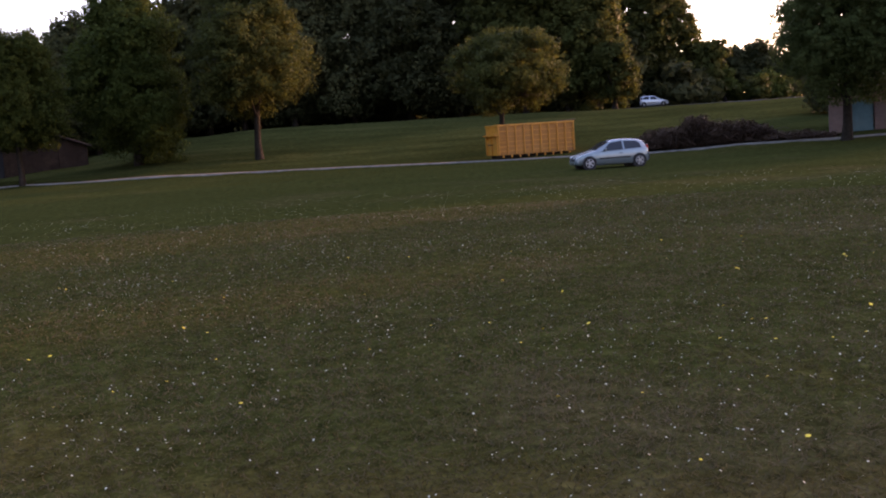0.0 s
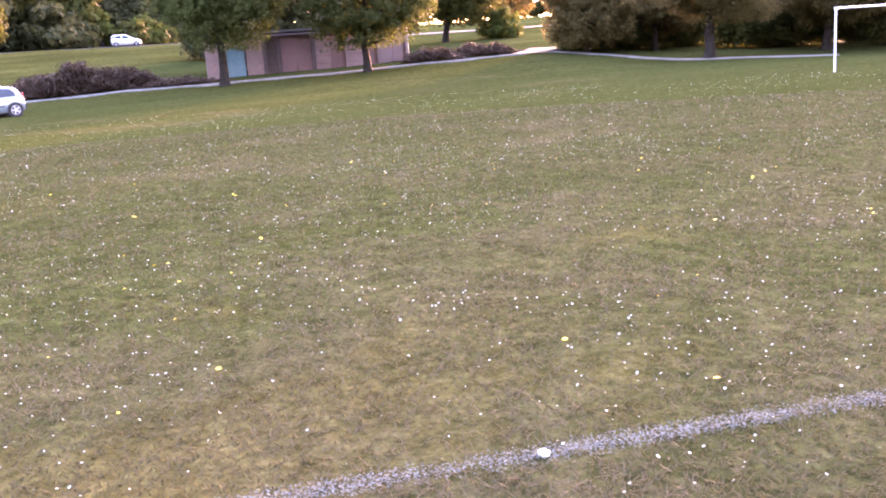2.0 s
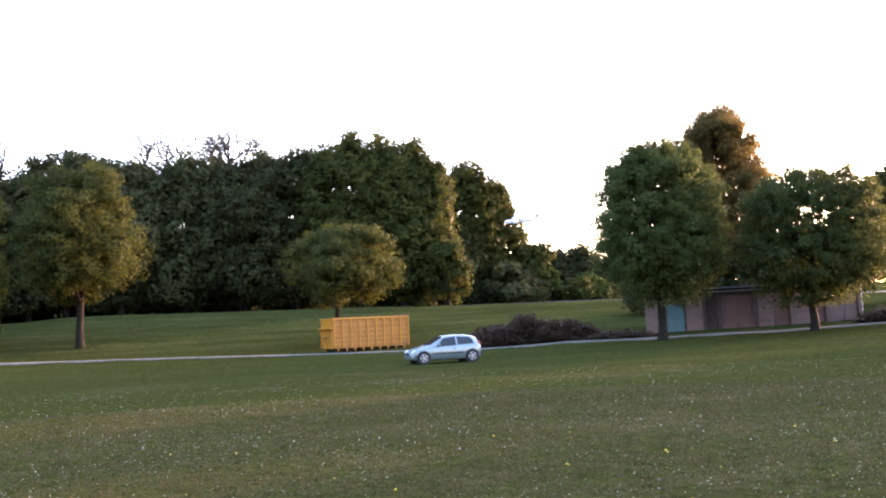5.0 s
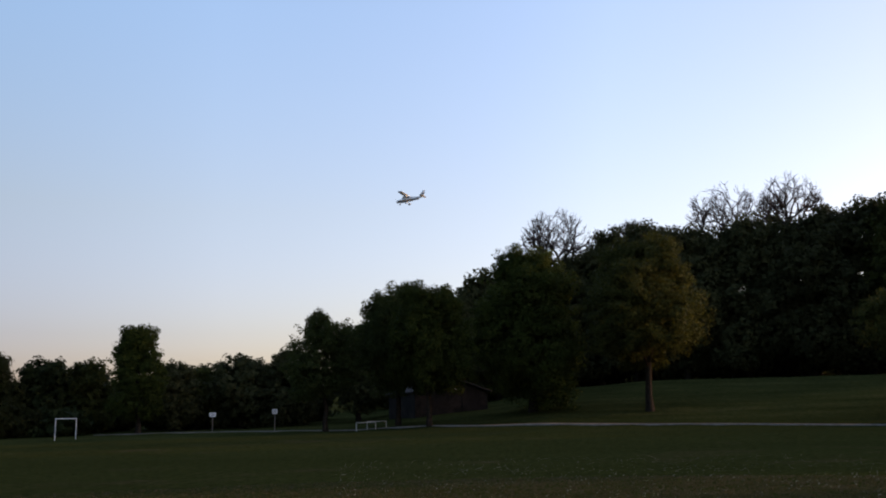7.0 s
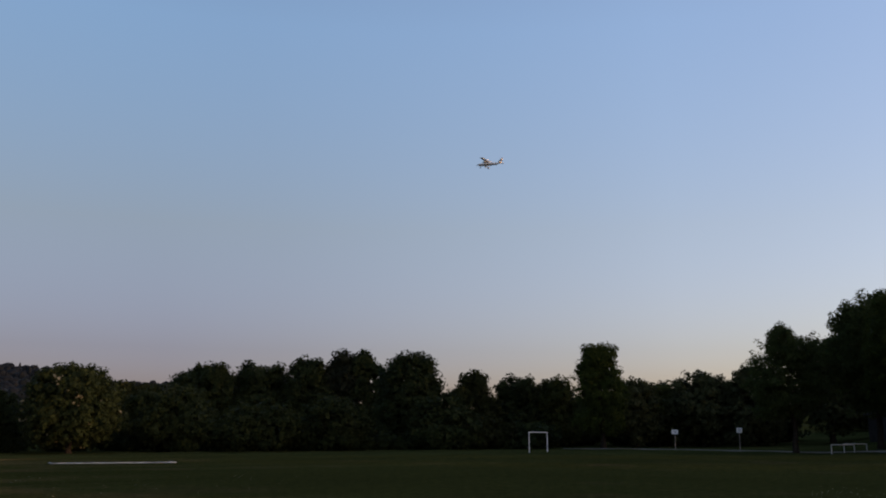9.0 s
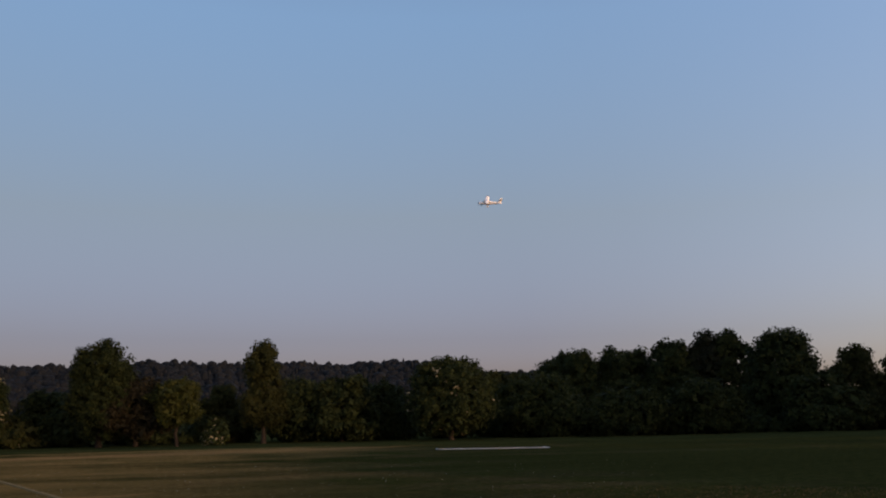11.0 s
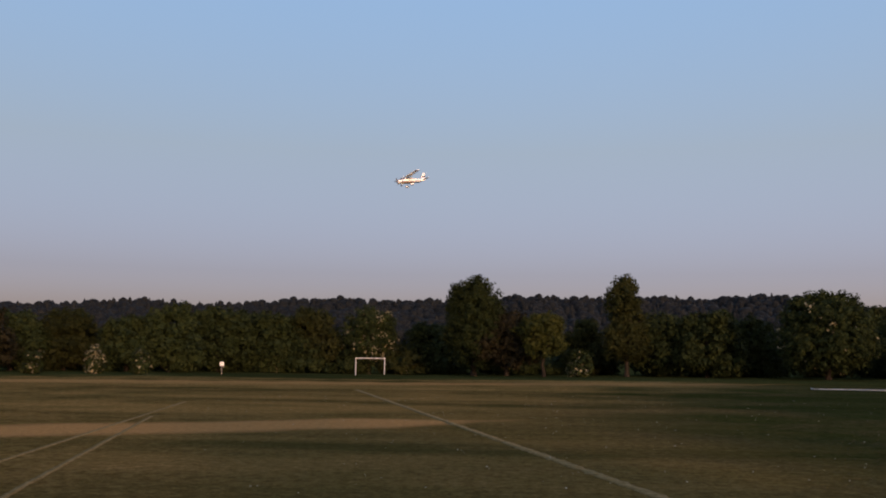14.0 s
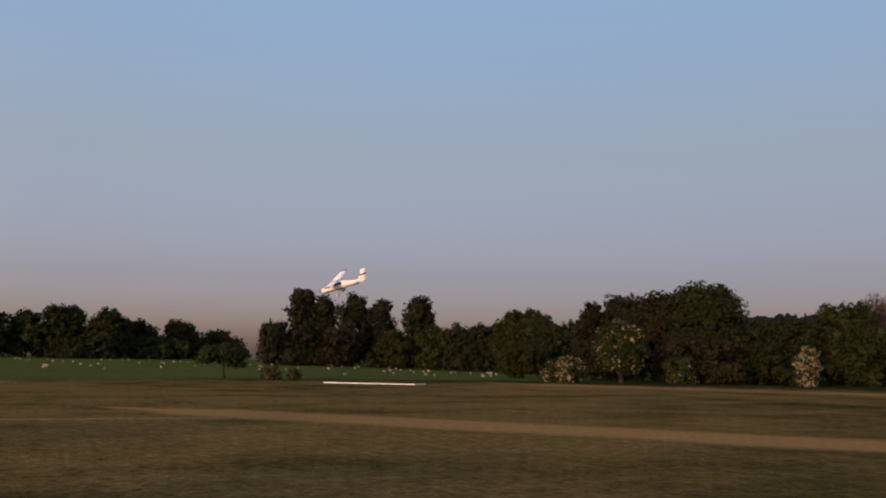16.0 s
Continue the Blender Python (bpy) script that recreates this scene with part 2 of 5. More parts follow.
    col = mix(n, l, calc(n, l, 'MULTIPLY', pasture, 0.8), col, ramp(n, l, tuft.outputs[0], [(0.25, (0.050, 0.070, 0.016)), (0.75, (0.105, 0.125, 0.034))]).outputs[0])
    col = mix(n, l, calc(n, l, 'ADD', calc(n, l, 'MULTIPLY', turn, 0.25), 0.2), col, ramp(n, l, streak, [(0.36, (0.30,) * 3), (0.62, (0.66,) * 3)]).outputs[0], 'OVERLAY')
    clod = noise_tex(n, l, 2.6, 9, co, 0.88)
    col = mix(n, l, 0.75, col, ramp(n, l, clod.outputs[0], [(0.36, (0.16,) * 3), (0.5, (0.47,) * 3), (0.66, (0.84,) * 3)]).outputs[0], 'OVERLAY')
    mouth = worn(-1, 14, -13, 52, 3.5, 5.0)
    col = mix(n, l, calc(n, l, 'MULTIPLY', mouth, calc(n, l, 'ADD', calc(n, l, 'MULTIPLY', calc(n, l, 'SUBTRACT', streak, 0.4), 2.0), 0.18, True)), col, brown.outputs[0])
    col = mix(n, l, calc(n, l, 'MULTIPLY', strip, 0.95), col, soil.outputs[0])
    col = mix(n, l, calc(n, l, 'MULTIPLY', strip2, 0.6), col, soil.outputs[0])
    col = mix(n, l, 0.7, col, ramp(n, l, fine.outputs[0], [(0.30, (0.12,) * 3), (0.68, (0.86,) * 3)]).outputs[0], 'OVERLAY')
    l.new(col, b.inputs["Base Color"])
    b.inputs["Specular IOR Level"].default_value = 0.0
    bp = n.new("ShaderNodeBump")
    bp.inputs["Strength"].default_value, bp.inputs["Distance"].default_value = 0.7, 0.03
    l.new(mix(n, l, 0.5, fine.outputs[0], tuft.outputs[0]), bp.inputs["Height"])
    l.new(bp.outputs[0], b.inputs["Normal"])
    return m


# ---- helpers for meshes ----
def part(name, bm, mat, parent=None, label=""):
    me = bpy.data.meshes.new(name)
    bm.normal_update()
    bm.to_mesh(me)
    bm.free()
    me.materials.append(mat)
    ob = new(name, me)
    if parent:
        ob.parent = parent
    if label:
        ob["label"] = label
    return ob


def mesh_np(name, verts, faces, mats, parent=None, index=None, smooth=False):
    """One mesh out of arrays: verts (n, 3) and faces (m, 3 or 4)."""
    me = bpy.data.meshes.new(name)
    k = faces.shape[1]
    me.vertices.add(len(verts))
    me.vertices.foreach_set("co", np.ascontiguousarray(verts, dtype=np.float32).ravel())
    me.loops.add(faces.size)
    me.loops.foreach_set("vertex_index", np.ascontiguousarray(faces, dtype=np.int32).ravel())
    me.polygons.add(len(faces))
    me.polygons.foreach_set("loop_start", np.arange(0, faces.size, k, dtype=np.int32))
    for m in mats:
        me.materials.append(m)
    if index is not None:
        me.polygons.foreach_set("material_index", np.ascontiguousarray(index, dtype=np.int32))
    if smooth:
        me.polygons.foreach_set("use_smooth", np.ones(len(faces), dtype=bool))
    me.update(calc_edges=True)
    ob = new(name, me)
    if parent:
        ob.parent = parent
    return ob


def box(bm, sx, sy, sz, m=None, bevel=0.0):
    """A box of that size centred on m, its edges rounded."""
    r = bmesh.ops.create_cube(bm, size=1.0)
    vs = r["verts"]
    for v in vs:
        v.co = Vector((v.co.x * sx, v.co.y * sy, v.co.z * sz))
    if bevel:
        es = list({e for v in vs for e in v.link_edges})
        got = bmesh.ops.bevel(bm, geom=es, offset=bevel, segments=2, affect='EDGES', profile=0.7)
        vs = list({v for f in got["faces"] for v in f.verts} | {v for v in vs if v.is_valid})
    if m is not None:
        bmesh.ops.transform(bm, matrix=m, verts=vs)
    return bm


def boxes(*items):
    bm = bmesh.new()
    for it in items:
        box(bm, *it)
    return bm


def cyl(bm, r0, r1, h, m=None, seg=16):
    """A capped cylinder or cone along its own z, from z = 0 to h."""
    r = bmesh.ops.create_cone(bm, cap_ends=True, segments=seg, radius1=r0, radius2=r1, depth=h, matrix=Matrix.Translation((0, 0, h / 2)))
    if m is not None:
        bmesh.ops.transform(bm, matrix=m, verts=r["verts"])
    return bm


def rod(bm, a, b, r, seg=10, r2=None):
    a, b = Vector(a), Vector(b)
    d = b - a
    return cyl(bm, r, r if r2 is None else r2, d.length, Matrix.Translation(a) @ d.to_track_quat('Z', 'Y').to_matrix().to_4x4(), seg)


def one(f, *a, **k):
    return f(bmesh.new(), *a, **k)


def lathe_loft(sections, mat, name, parent, smooth=True, label=""):
    """A skin through closed rings of equal length."""
    n = len(sections[0])
    v = np.array([p for s in sections for p in s], dtype=float)
    f = []
    for i in range(len(sections) - 1):
        for j in range(n):
            f.append((i * n + j, i * n + (j + 1) % n, (i + 1) * n + (j + 1) % n, (i + 1) * n + j))
    for i in (0, len(sections) - 1):
        for j in range(1, n - 2, 2):
            q = (i * n, i * n + j, i * n + j + 1, i * n + (j + 2) % n)
            f.append(q if i else q[::-1])
    ob = mesh_np(name, v, np.array(f), [mat], parent, smooth=smooth)
    if label:
        ob["label"] = label
    return ob


# ---- the lie of the land: bearing, then (distance, height) ----
LAND = [
    (-120, (60, 0), (120, 0.6), (400, 4)),
    (-80, (60, -0.2), (120, 1.0), (400, 6)),
    (-61, (55, -0.2), (62, -0.2), (130, 2), (400, 8)),
    (-52, (55, 0), (62, 0.2), (130, 3), (400, 11)),
    (-43, (66, 1.0), (130, 3.8), (200, 7.3), (400, 10)),
    (-36, (62, 0.8), (130, 3.9), (200, 7.3), (400, 10)),
    (-29, (60, 0.5), (66, 0.85), (130, 4.5), (400, 10)),
    (-21, (60, 0.34), (66, 0.7), (105, 4.1), (132, 4.9), (400, 12)),
    (-13, (62, 0.12), (68, 0.45), (105, 4.35), (132, 5.05), (200, 9), (400, 20)),
    (-3, (66, 0.29), (72, 0.5), (105, 4.75), (132, 5.3), (200, 12), (400, 32)),
    (10, (70, 0.48), (78, 1.05), (105, 4.9), (132, 5.4), (200, 12), (400, 32)),
    (16, (73, 0.6), (80, 1.2), (105, 4.3), (132, 4.9), (200, 11), (400, 30)),
    (22, (76, 0.5), (82, 0.9), (105, 2.6), (132, 3.2), (200, 8), (400, 22)),
    (30, (85, 0.44), (110, 0.8), (200, 6), (400, 16)),
    (37, (95, 0.47), (120, 0.7), (200, 5), (400, 14)),
    (49, (105, 0.3), (130, 0.5), (200, 5), (400, 14)),
    (61, (98, 0), (200, 0.5), (450, 4), (750, 36)),
    (80, (95, -0.1), (200, 0), (450, 4), (750, 38)),
    (100, (103, -0.34), (200, 0), (450, 3), (750, 37)),
    (116, (92, -0.1), (200, 0), (450, 3), (750, 30)),
    (129, (85, -0.03), (200, 0), (450, 3), (750, 30)),
    (145, (78, 0), (150, 0.2), (400, 2)),
    (161, (72, 0), (200, 1.4), (400, 2)),
    (175, (70, -0.05), (220, 1.6), (400, 3)),
    (200, (70, 0), (400, 3)),
    (240, (60, 0), (120, 0.6), (400, 4)),
]
RADII = np.array([0, 20, 45, 50, 55, 60, 66, 72, 80, 90, 105, 118, 132, 150, 175, 200, 240, 300, 400, 450, 550, 650, 750, 1000, 1800, 3500.0])
LAND_AZ = np.array([row[0] for row in LAND], dtype=float)
LAND_Z = np.array([np.interp(RADII, [0, 44] + [p[0] for p in row[1:]], [0, 0] + [p[1] for p in row[1:]]) for row in LAND])


def land(az, r):
    """The ground's height at a bearing in degrees and a distance."""
    az = (np.asarray(az, dtype=float) + 120) % 360 - 120
    r = np.asarray(r, dtype=float)
    zi = np.stack([np.interp(r, RADII, row) for row in LAND_Z])
    k = np.clip(np.searchsorted(LAND_AZ, az) - 1, 0, len(LAND_AZ) - 2)
    f = (az - LAND_AZ[k]) / (LAND_AZ[k + 1] - LAND_AZ[k])
    f = f * f * (3 - 2 * f)
    pick = np.arange(az.size) if az.ndim else 0
    zi = zi.reshape(len(LAND_AZ), -1)
    kk, ff = np.atleast_1d(k), np.atleast_1d(f)
    cols = np.arange(zi.shape[1])
    z = zi[kk, cols] * (1 - ff) + zi[kk + 1, cols] * ff
    return z if az.ndim else float(z[0])


def at(az, r, up=0.0):
    """The point on the ground at a bearing and a distance."""
    a = radians(az)
    return Vector((r * math.cos(a), r * math.sin(a), land(az, r) + up))


def bearing(x, y):
    return math.degrees(math.atan2(y, x))


def build_ground():
    az = np.arange(-120, 240, 1.0)
    rr = np.concatenate([[0.02, 1.5, 4, 8, 12, 16, 20, 25, 30, 35, 40, 44], np.arange(46, 136, 1.5), np.geomspace(138, 3500, 40)])
    A, R = np.meshgrid(az, rr, indexing='ij')
    z = land(A.ravel(), R.ravel()).reshape(A.shape)
    bump = np.clip((R - 40) / 40, 0, 1)
    z = z + bump * 0.05 * np.sin(A * 1.7 + R * 0.21) * np.sin(R * 0.33)
    v = np.stack([R * np.cos(np.radians(A)), R * np.sin(np.radians(A)), z], -1).reshape(-1, 3)
    na, nr = A.shape
    i, j = np.meshgrid(np.arange(na), np.arange(nr - 1), indexing='ij')
    i2 = (i + 1) % na
    f = np.stack([i * nr + j, i * nr + j + 1, i2 * nr + j + 1, i2 * nr + j], -1).reshape(-1, 4)
    v[np.arange(na) * nr] = (0, 0, 0)
    ob = mesh_np("ground", v, f, [ground_material()], smooth=True)
    return tagged(ob, "mown playing field with dry brown patches, rising to a grassy hill", "ground", kind="structure")


build_ground()


# ---- trees ----
def tubes(paths, sides=7):
    """Tapered tubes along paths of (x, y, z, radius)."""
    vs, fs, base = [], [], 0
    ang = np.arange(sides) * 2 * math.pi / sides
    for p in paths:
        p = np.asarray(p, dtype=float)
        d = np.gradient(p[:, :3], axis=0)
        d /= np.linalg.norm(d, axis=1)[:, None] + 1e-9
        ref = np.where(np.abs(d[:, 2:3]) > 0.9, np.array([[1.0, 0, 0]]), np.array([[0, 0, 1.0]]))
        u = np.cross(d, ref)
        u /= np.linalg.norm(u, axis=1)[:, None] + 1e-9
        w = np.cross(d, u)
        ring = p[:, None, :3] + p[:, None, 3:4] * (u[:, None] * np.cos(ang)[None, :, None] + w[:, None] * np.sin(ang)[None, :, None])
        vs.append(ring.reshape(-1, 3))
        n = len(p)
        i, j = np.meshgrid(np.arange(n - 1), np.arange(sides), indexing='ij')
        j2 = (j + 1) % sides
        fs.append(base + np.stack([i * sides + j, i * sides + j2, (i + 1) * sides + j2, (i + 1) * sides + j], -1).reshape(-1, 4))
        base += n * sides
    return np.vstack(vs), np.vstack(fs)


def bent(rng, a, b, r0, r1, wobble, n=6):
    """A path from a to b with bends."""
    t = np.linspace(0, 1, n)[:, None]
    p = a + (b - a) * t
    w = rng.normal(0, wobble, (n, 3))
    w[0] = 0
    w[-1] *= 0.3
    return np.hstack([p + w, r0 + (r1 - r0) * t])


def leaves(rng, centres, radii, counts, size, outward):
    """Pointed leaf sprays scattered in clumps. Returns vertices and faces."""
    c = np.repeat(centres, counts, axis=0)
    rad = np.repeat(radii, counts)
    d = rng.normal(size=(len(c), 3))
    d /= np.linalg.norm(d, axis=1)[:, None]
    p = c + d * (rad * rng.uniform(0.35, 1.0, len(c)) ** 0.6)[:, None] * np.array([1, 1, 0.75])
    nrm = d * 0.7 + np.repeat(outward, counts, axis=0) * 0.6 + rng.normal(0, 0.55, d.shape) + np.array([0, 0, 0.25])
    nrm /= np.linalg.norm(nrm, axis=1)[:, None]
    u = np.cross(nrm, rng.normal(size=d.shape))
    u /= np.linalg.norm(u, axis=1)[:, None] + 1e-9
    w = np.cross(nrm, u)
    s = (size * rng.uniform(0.55, 1.35, len(c)))[:, None]
    v = np.stack([p - u * s * 0.55 - w * s * 0.44, p - u * s * 0.50 + w * s * 0.46, p + u * s * 0.70 + nrm * s * 0.1], 1).reshape(-1, 3)
    return v, np.arange(len(v)).reshape(-1, 3)


SHAPES = {  # lobes of a crown in a unit box: x, y, z (0 bottom to 1 top), radius across, radius up
    "round": [(0, 0, 0.52, 0.44, 0.46), (-0.26, 0.1, 0.40, 0.26, 0.28), (0.27, -0.1, 0.36, 0.25, 0.27), (0.05, 0.25, 0.42, 0.27, 0.3), (0, -0.26, 0.45, 0.27, 0.3), (0.14, 0.05, 0.76, 0.24, 0.22), (-0.14, -0.05, 0.74, 0.22, 0.22)],
    "dome": [(0, 0, 0.40, 0.48, 0.56), (0, 0, 0.30, 0.48, 0.30), (0, 0, 0.60, 0.43, 0.37)],
    "spread": [(-0.26, 0, 0.50, 0.27, 0.36), (0.26, 0.05, 0.46, 0.27, 0.36), (0, 0.2, 0.60, 0.30, 0.38), (0, -0.2, 0.56, 0.30, 0.38), (0.05, 0, 0.72, 0.28, 0.28)],
    "cone": [(0, 0, 0.24, 0.46, 0.27), (0.08, 0, 0.45, 0.38, 0.26), (-0.08, 0.05, 0.64, 0.30, 0.24), (0.05, 0, 0.82, 0.20, 0.19), (-0.15, -0.1, 0.50, 0.30, 0.20)],
    "poplar": [(0, 0, 0.22, 0.44, 0.24), (0.08, 0, 0.45, 0.42, 0.25), (-0.1, 0.05, 0.68, 0.36, 0.22), (0.06, 0, 0.86, 0.24, 0.15), (0.2, 0, 0.62, 0.22, 0.16)],
    "shrub": [(-0.25, 0, 0.36, 0.27, 0.42), (0.22, 0.1, 0.42, 0.30, 0.48), (0, -0.1, 0.52, 0.32, 0.46), (0.05, 0.1, 0.2, 0.45, 0.25)],
}


def tree(az, r, left, right, el_top, el_crown, kind, shape, label, seed, trunk=0.35, density=1.0, detail=0.0025, blossom=0.0, category="tree", name="tree", group="", limbs=7):
    """A tree at a bearing and distance, from the bearings of its sides and the angles of its top and crown's foot."""
    rng = np.random.default_rng(seed)
    base = at(az, r)
    wide = abs(left - right) * math.pi / 180 * r
    top = EYE + r * math.tan(radians(el_top)) - base.z
    foot = 0.0 if shape == "shrub" else max(EYE + r * math.tan(radians(el_crown)) - base.z, 0.02 * top)
    high = top - foot
    a = radians(az)
    off = radians((left + right) / 2 - az) * r
    mid = np.array([-math.sin(a) * off, math.cos(a) * off, 0])
    root = new(name)
    root.location = base
    root.rotation_euler = (0, 0, 0)
    # crown
    lobes = np.array(SHAPES[shape])
    if shape not in ("dome", "shrub"):  # boughs that stand out of the round of the crown, with hollows between
        lobes[:, 3:] *= 0.88
        more = []
        for _ in range(11):
            q, up = rng.uniform(0, 6.28), rng.uniform(0.12, 0.86)
            reach = {"cone": 0.42 * (1 - 0.75 * up), "poplar": 0.34 * (1 - 0.72 * up)}.get(shape, 0.39 * (1 - abs(2 * up - 0.9) ** 1.6))
            more.append((math.cos(q) * reach, math.sin(q) * reach, up, rng.uniform(0.12, 0.19), rng.uniform(0.09, 0.15)))
        lobes = np.vstack([lobes, more])
    spin = rng.uniform(0, 6.28)
    lobes[:, :2] = lobes[:, :2] @ np.array([[math.cos(spin), -math.sin(spin)], [math.sin(spin), math.cos(spin)]])
    size = 0.76 * detail * r
    area = math.pi * wide * high
    n_leaf = int(area / (size * size * 0.42) * 1.15 * density)
    clump = max(size * 2.4, (0.050 if shape == "dome" else 0.064) * (wide + high) / 2)
    n_clump = max(40, int(area / (clump * clump) * 1.5 * (0.55 + 0.45 * density)))
    w = lobes[:, 3] ** 2 * lobes[:, 4] ** 0.5
    pick = rng.choice(len(lobes), n_clump, p=w / w.sum())
    d = rng.normal(size=(n_clump, 3))
    d /= np.linalg.norm(d, axis=1)[:, None]
    dist = rng.uniform(0.35, 1.0, n_clump) ** 0.5 * (1 + (0.05 if shape == "dome" else 0.10) * np.sin(d[:, 0] * 5 + seed) * np.sin(d[:, 2] * 4 + seed * 2) + rng.normal(0, 0.022 if shape == "dome" else 0.035, n_clump))
    L = lobes[pick]
    cen = np.stack([L[:, 0] + d[:, 0] * L[:, 3] * dist, L[:, 1] + d[:, 1] * L[:, 3] * dist, L[:, 2] + d[:, 2] * L[:, 4] * dist], 1)
    cen[:, 2] = (cen[:, 2] - np.percentile(cen[:, 2], 1)) / (np.percentile(cen[:, 2], 99.9) - np.percentile(cen[:, 2], 1))
    cen[:, :2] *= 0.5 / np.percentile(np.abs(cen[:, :2]), 99.3)
    cen[:, 2] = np.clip(cen[:, 2], 0.0, 1.03) * (1 - 0.25 * clump / high) * 1.02
    cen[:, :2] *= 1 - 0.5 * clump / wide
    cen = cen * np.array([wide, wide, high]) + np.array([0, 0, foot]) + mid
    rad = clump * rng.uniform(0.5, 1.15, n_clump)
    cap = 1 + 1.3 * np.clip(((cen[:, 2] - foot) / high - 0.6) / 0.35, 0, 1)
    cnt = np.maximum(2, (n_leaf * 0.86 * cap * rad ** 2 / (rad ** 2).sum()).astype(int))
    v, f = leaves(rng, cen, rad, cnt, size, d)
    lo = 0.03
    heart = np.array([0, 0, foot + 0.48 * high]) + mid
    v2, f2 = leaves(rng, heart + (cen - heart) * 0.9, rad * 0.85, np.maximum(1, (cnt * 0.34).astype(int)), size * 2.0, d)
    outer = len(f)
    f = np.vstack([f, f2 + len(v)])
    v = np.vstack([v, v2])
    v[:, 2] = np.maximum(v[:, 2], lo)
    index = None
    mats = [LEAF[kind]]
    if blossom:
        mats.append(LEAF["may"])
        flag = np.zeros(len(cen), bool)
        flag[rng.random(len(cen)) < blossom] = True
        per = np.repeat(flag, cnt)
        if blossom < 0.5:
            per &= rng.random(len(per)) < 0.45
        index = np.concatenate([per, np.zeros(len(f) - outer, bool)]).astype(np.int32)
    mesh_np("crown", v, f, mats, root, index)
    # trunk and limbs
    paths = []
    core = np.array([mid[0] * 0.7, mid[1] * 0.7, foot + high * 0.55])
    tr = bent(rng, np.array([0, 0, -0.25]), core, trunk, trunk * 0.35, trunk * 0.25, 8)
    tr[0, 3] *= 1.35
    paths.append(tr)
    for k in range(limbs):
        h = rng.uniform(0.0, 0.75)
        z0 = foot * 0.85 + (core[2] - foot * 0.85) * h
        i = np.interp(z0, tr[:, 2], np.arange(8))
        st = np.array([np.interp(i, np.arange(8), tr[:, q]) for q in range(3)])
        goal = cen[rng.integers(n_clump)]
        goal = st + (goal - st) * 0.85
        goal[2] = max(goal[2], st[2] + 0.15 * high * rng.random())
        rr = np.interp(i, np.arange(8), tr[:, 3]) * 0.5
        lp = bent(rng, st, goal, rr, rr * 0.2, 0.02 * high, 5)
        paths.append(lp)
        for q in range(2):
            g2 = cen[rng.integers(n_clump)]
            s2 = lp[3, :3]
            paths.append(bent(rng, s2, s2 + (g2 - s2) * 0.5, rr * 0.4, rr * 0.1, 0.01 * high, 4))
    v, f = tubes(paths, 7)
    mesh_np("trunk", v, f, [BARK], root, smooth=True)
    return tagged(root, label, category, group)


def bare_tree(az, r, width_deg, el_top, label, seed, trunk=0.6, fork=0.66, finest=0.025, wood=None):
    """A tree still without leaves: limbs that fork again and again to a rounded head of twigs."""
    rng = np.random.default_rng(seed)
    base = at(az, r)
    top = EYE + r * math.tan(radians(el_top)) - base.z
    half = width_deg * math.pi / 180 * r / 2
    root = new("bare_tree")
    root.location = base
    big, twigs = [], []
    crown_z = top - 1.15 * half
    centre = np.array([0, 0, crown_z])
    start = np.array([0, 0, crown_z - half * 0.75])
    big.append(bent(rng, np.array([0, 0, -0.3]), start, trunk, trunk * 0.6, 0.12, 7))

    shape = np.array([half, half, half * 1.15])

    def grow(p, d, length, r0, depth):
        # room left inside the head, uneven so that the outline stays ragged
        o, e = (p - centre) / shape, d / shape
        qa, qb, qc = e @ e, o @ e, o @ o - rng.uniform(0.86, 1.05) ** 2
        room = (-qb + math.sqrt(max(qb * qb - qa * qc, 0.0))) / qa if qc < 0 else 0.0
        length = min(length, room * 0.8)
        if length < 0.02 * half:
            return
        q = p + d * length
        (big if depth < 4 else twigs).append(bent(rng, p, q, r0, r0 * 0.65, length * 0.07, 4 if depth < 4 else 3))
        if depth >= 7:
            return
        for _ in range(3 if depth < 6 else 2):
            nd = d * 1.1 + rng.normal(0, 0.60, 3) + (q - centre) / half * 0.15
            nd[2] += 0.06
            nd /= np.linalg.norm(nd)
            grow(q, nd, length * rng.uniform(0.74, 0.98), max(r0 * fork, finest), depth + 1)

    for k in range(6):
        d = np.array([math.cos(k * 2.4 + seed), math.sin(k * 2.4 + seed), 0.7 + 0.25 * (k % 4)])
        grow(start, d / np.linalg.norm(d), half * rng.uniform(0.36, 0.5), trunk * 0.5, 1)
    v, f = tubes(big, 6)
    mesh_np("trunk", v, f, [TWIG], root, smooth=True)
    v, f = tubes(twigs, 3)
    mesh_np("twig_mass", v, f, [wood or TWIG], root)
    return tagged(root, label, "tree")


# trees by the garages and the path, seen against the sun; the gold leaf colour carries its glow
tree(-23.9, 59, -20.1, -28.3, 10.7, 1.0, "chestnut", "dome", "broad horse chestnut in full leaf beside the path", 11, 0.30, 1.2, blossom=0.03, name="chestnut_tree", limbs=10)
tree(-32.5, 59, -28.4, -37.3, 8.45, 0.6, "chestnut", "dome", "spreading horse chestnut in leaf before brick garages", 12, 0.26, 1.0, blossom=0.02, name="chestnut_tree", limbs=12)
tree(-27.6, 84, -24.0, -31.2, 12.5, 3.2, "gold", "round", "tall tree with sunlit golden leaves behind the garages", 13, 0.3, 1.1)
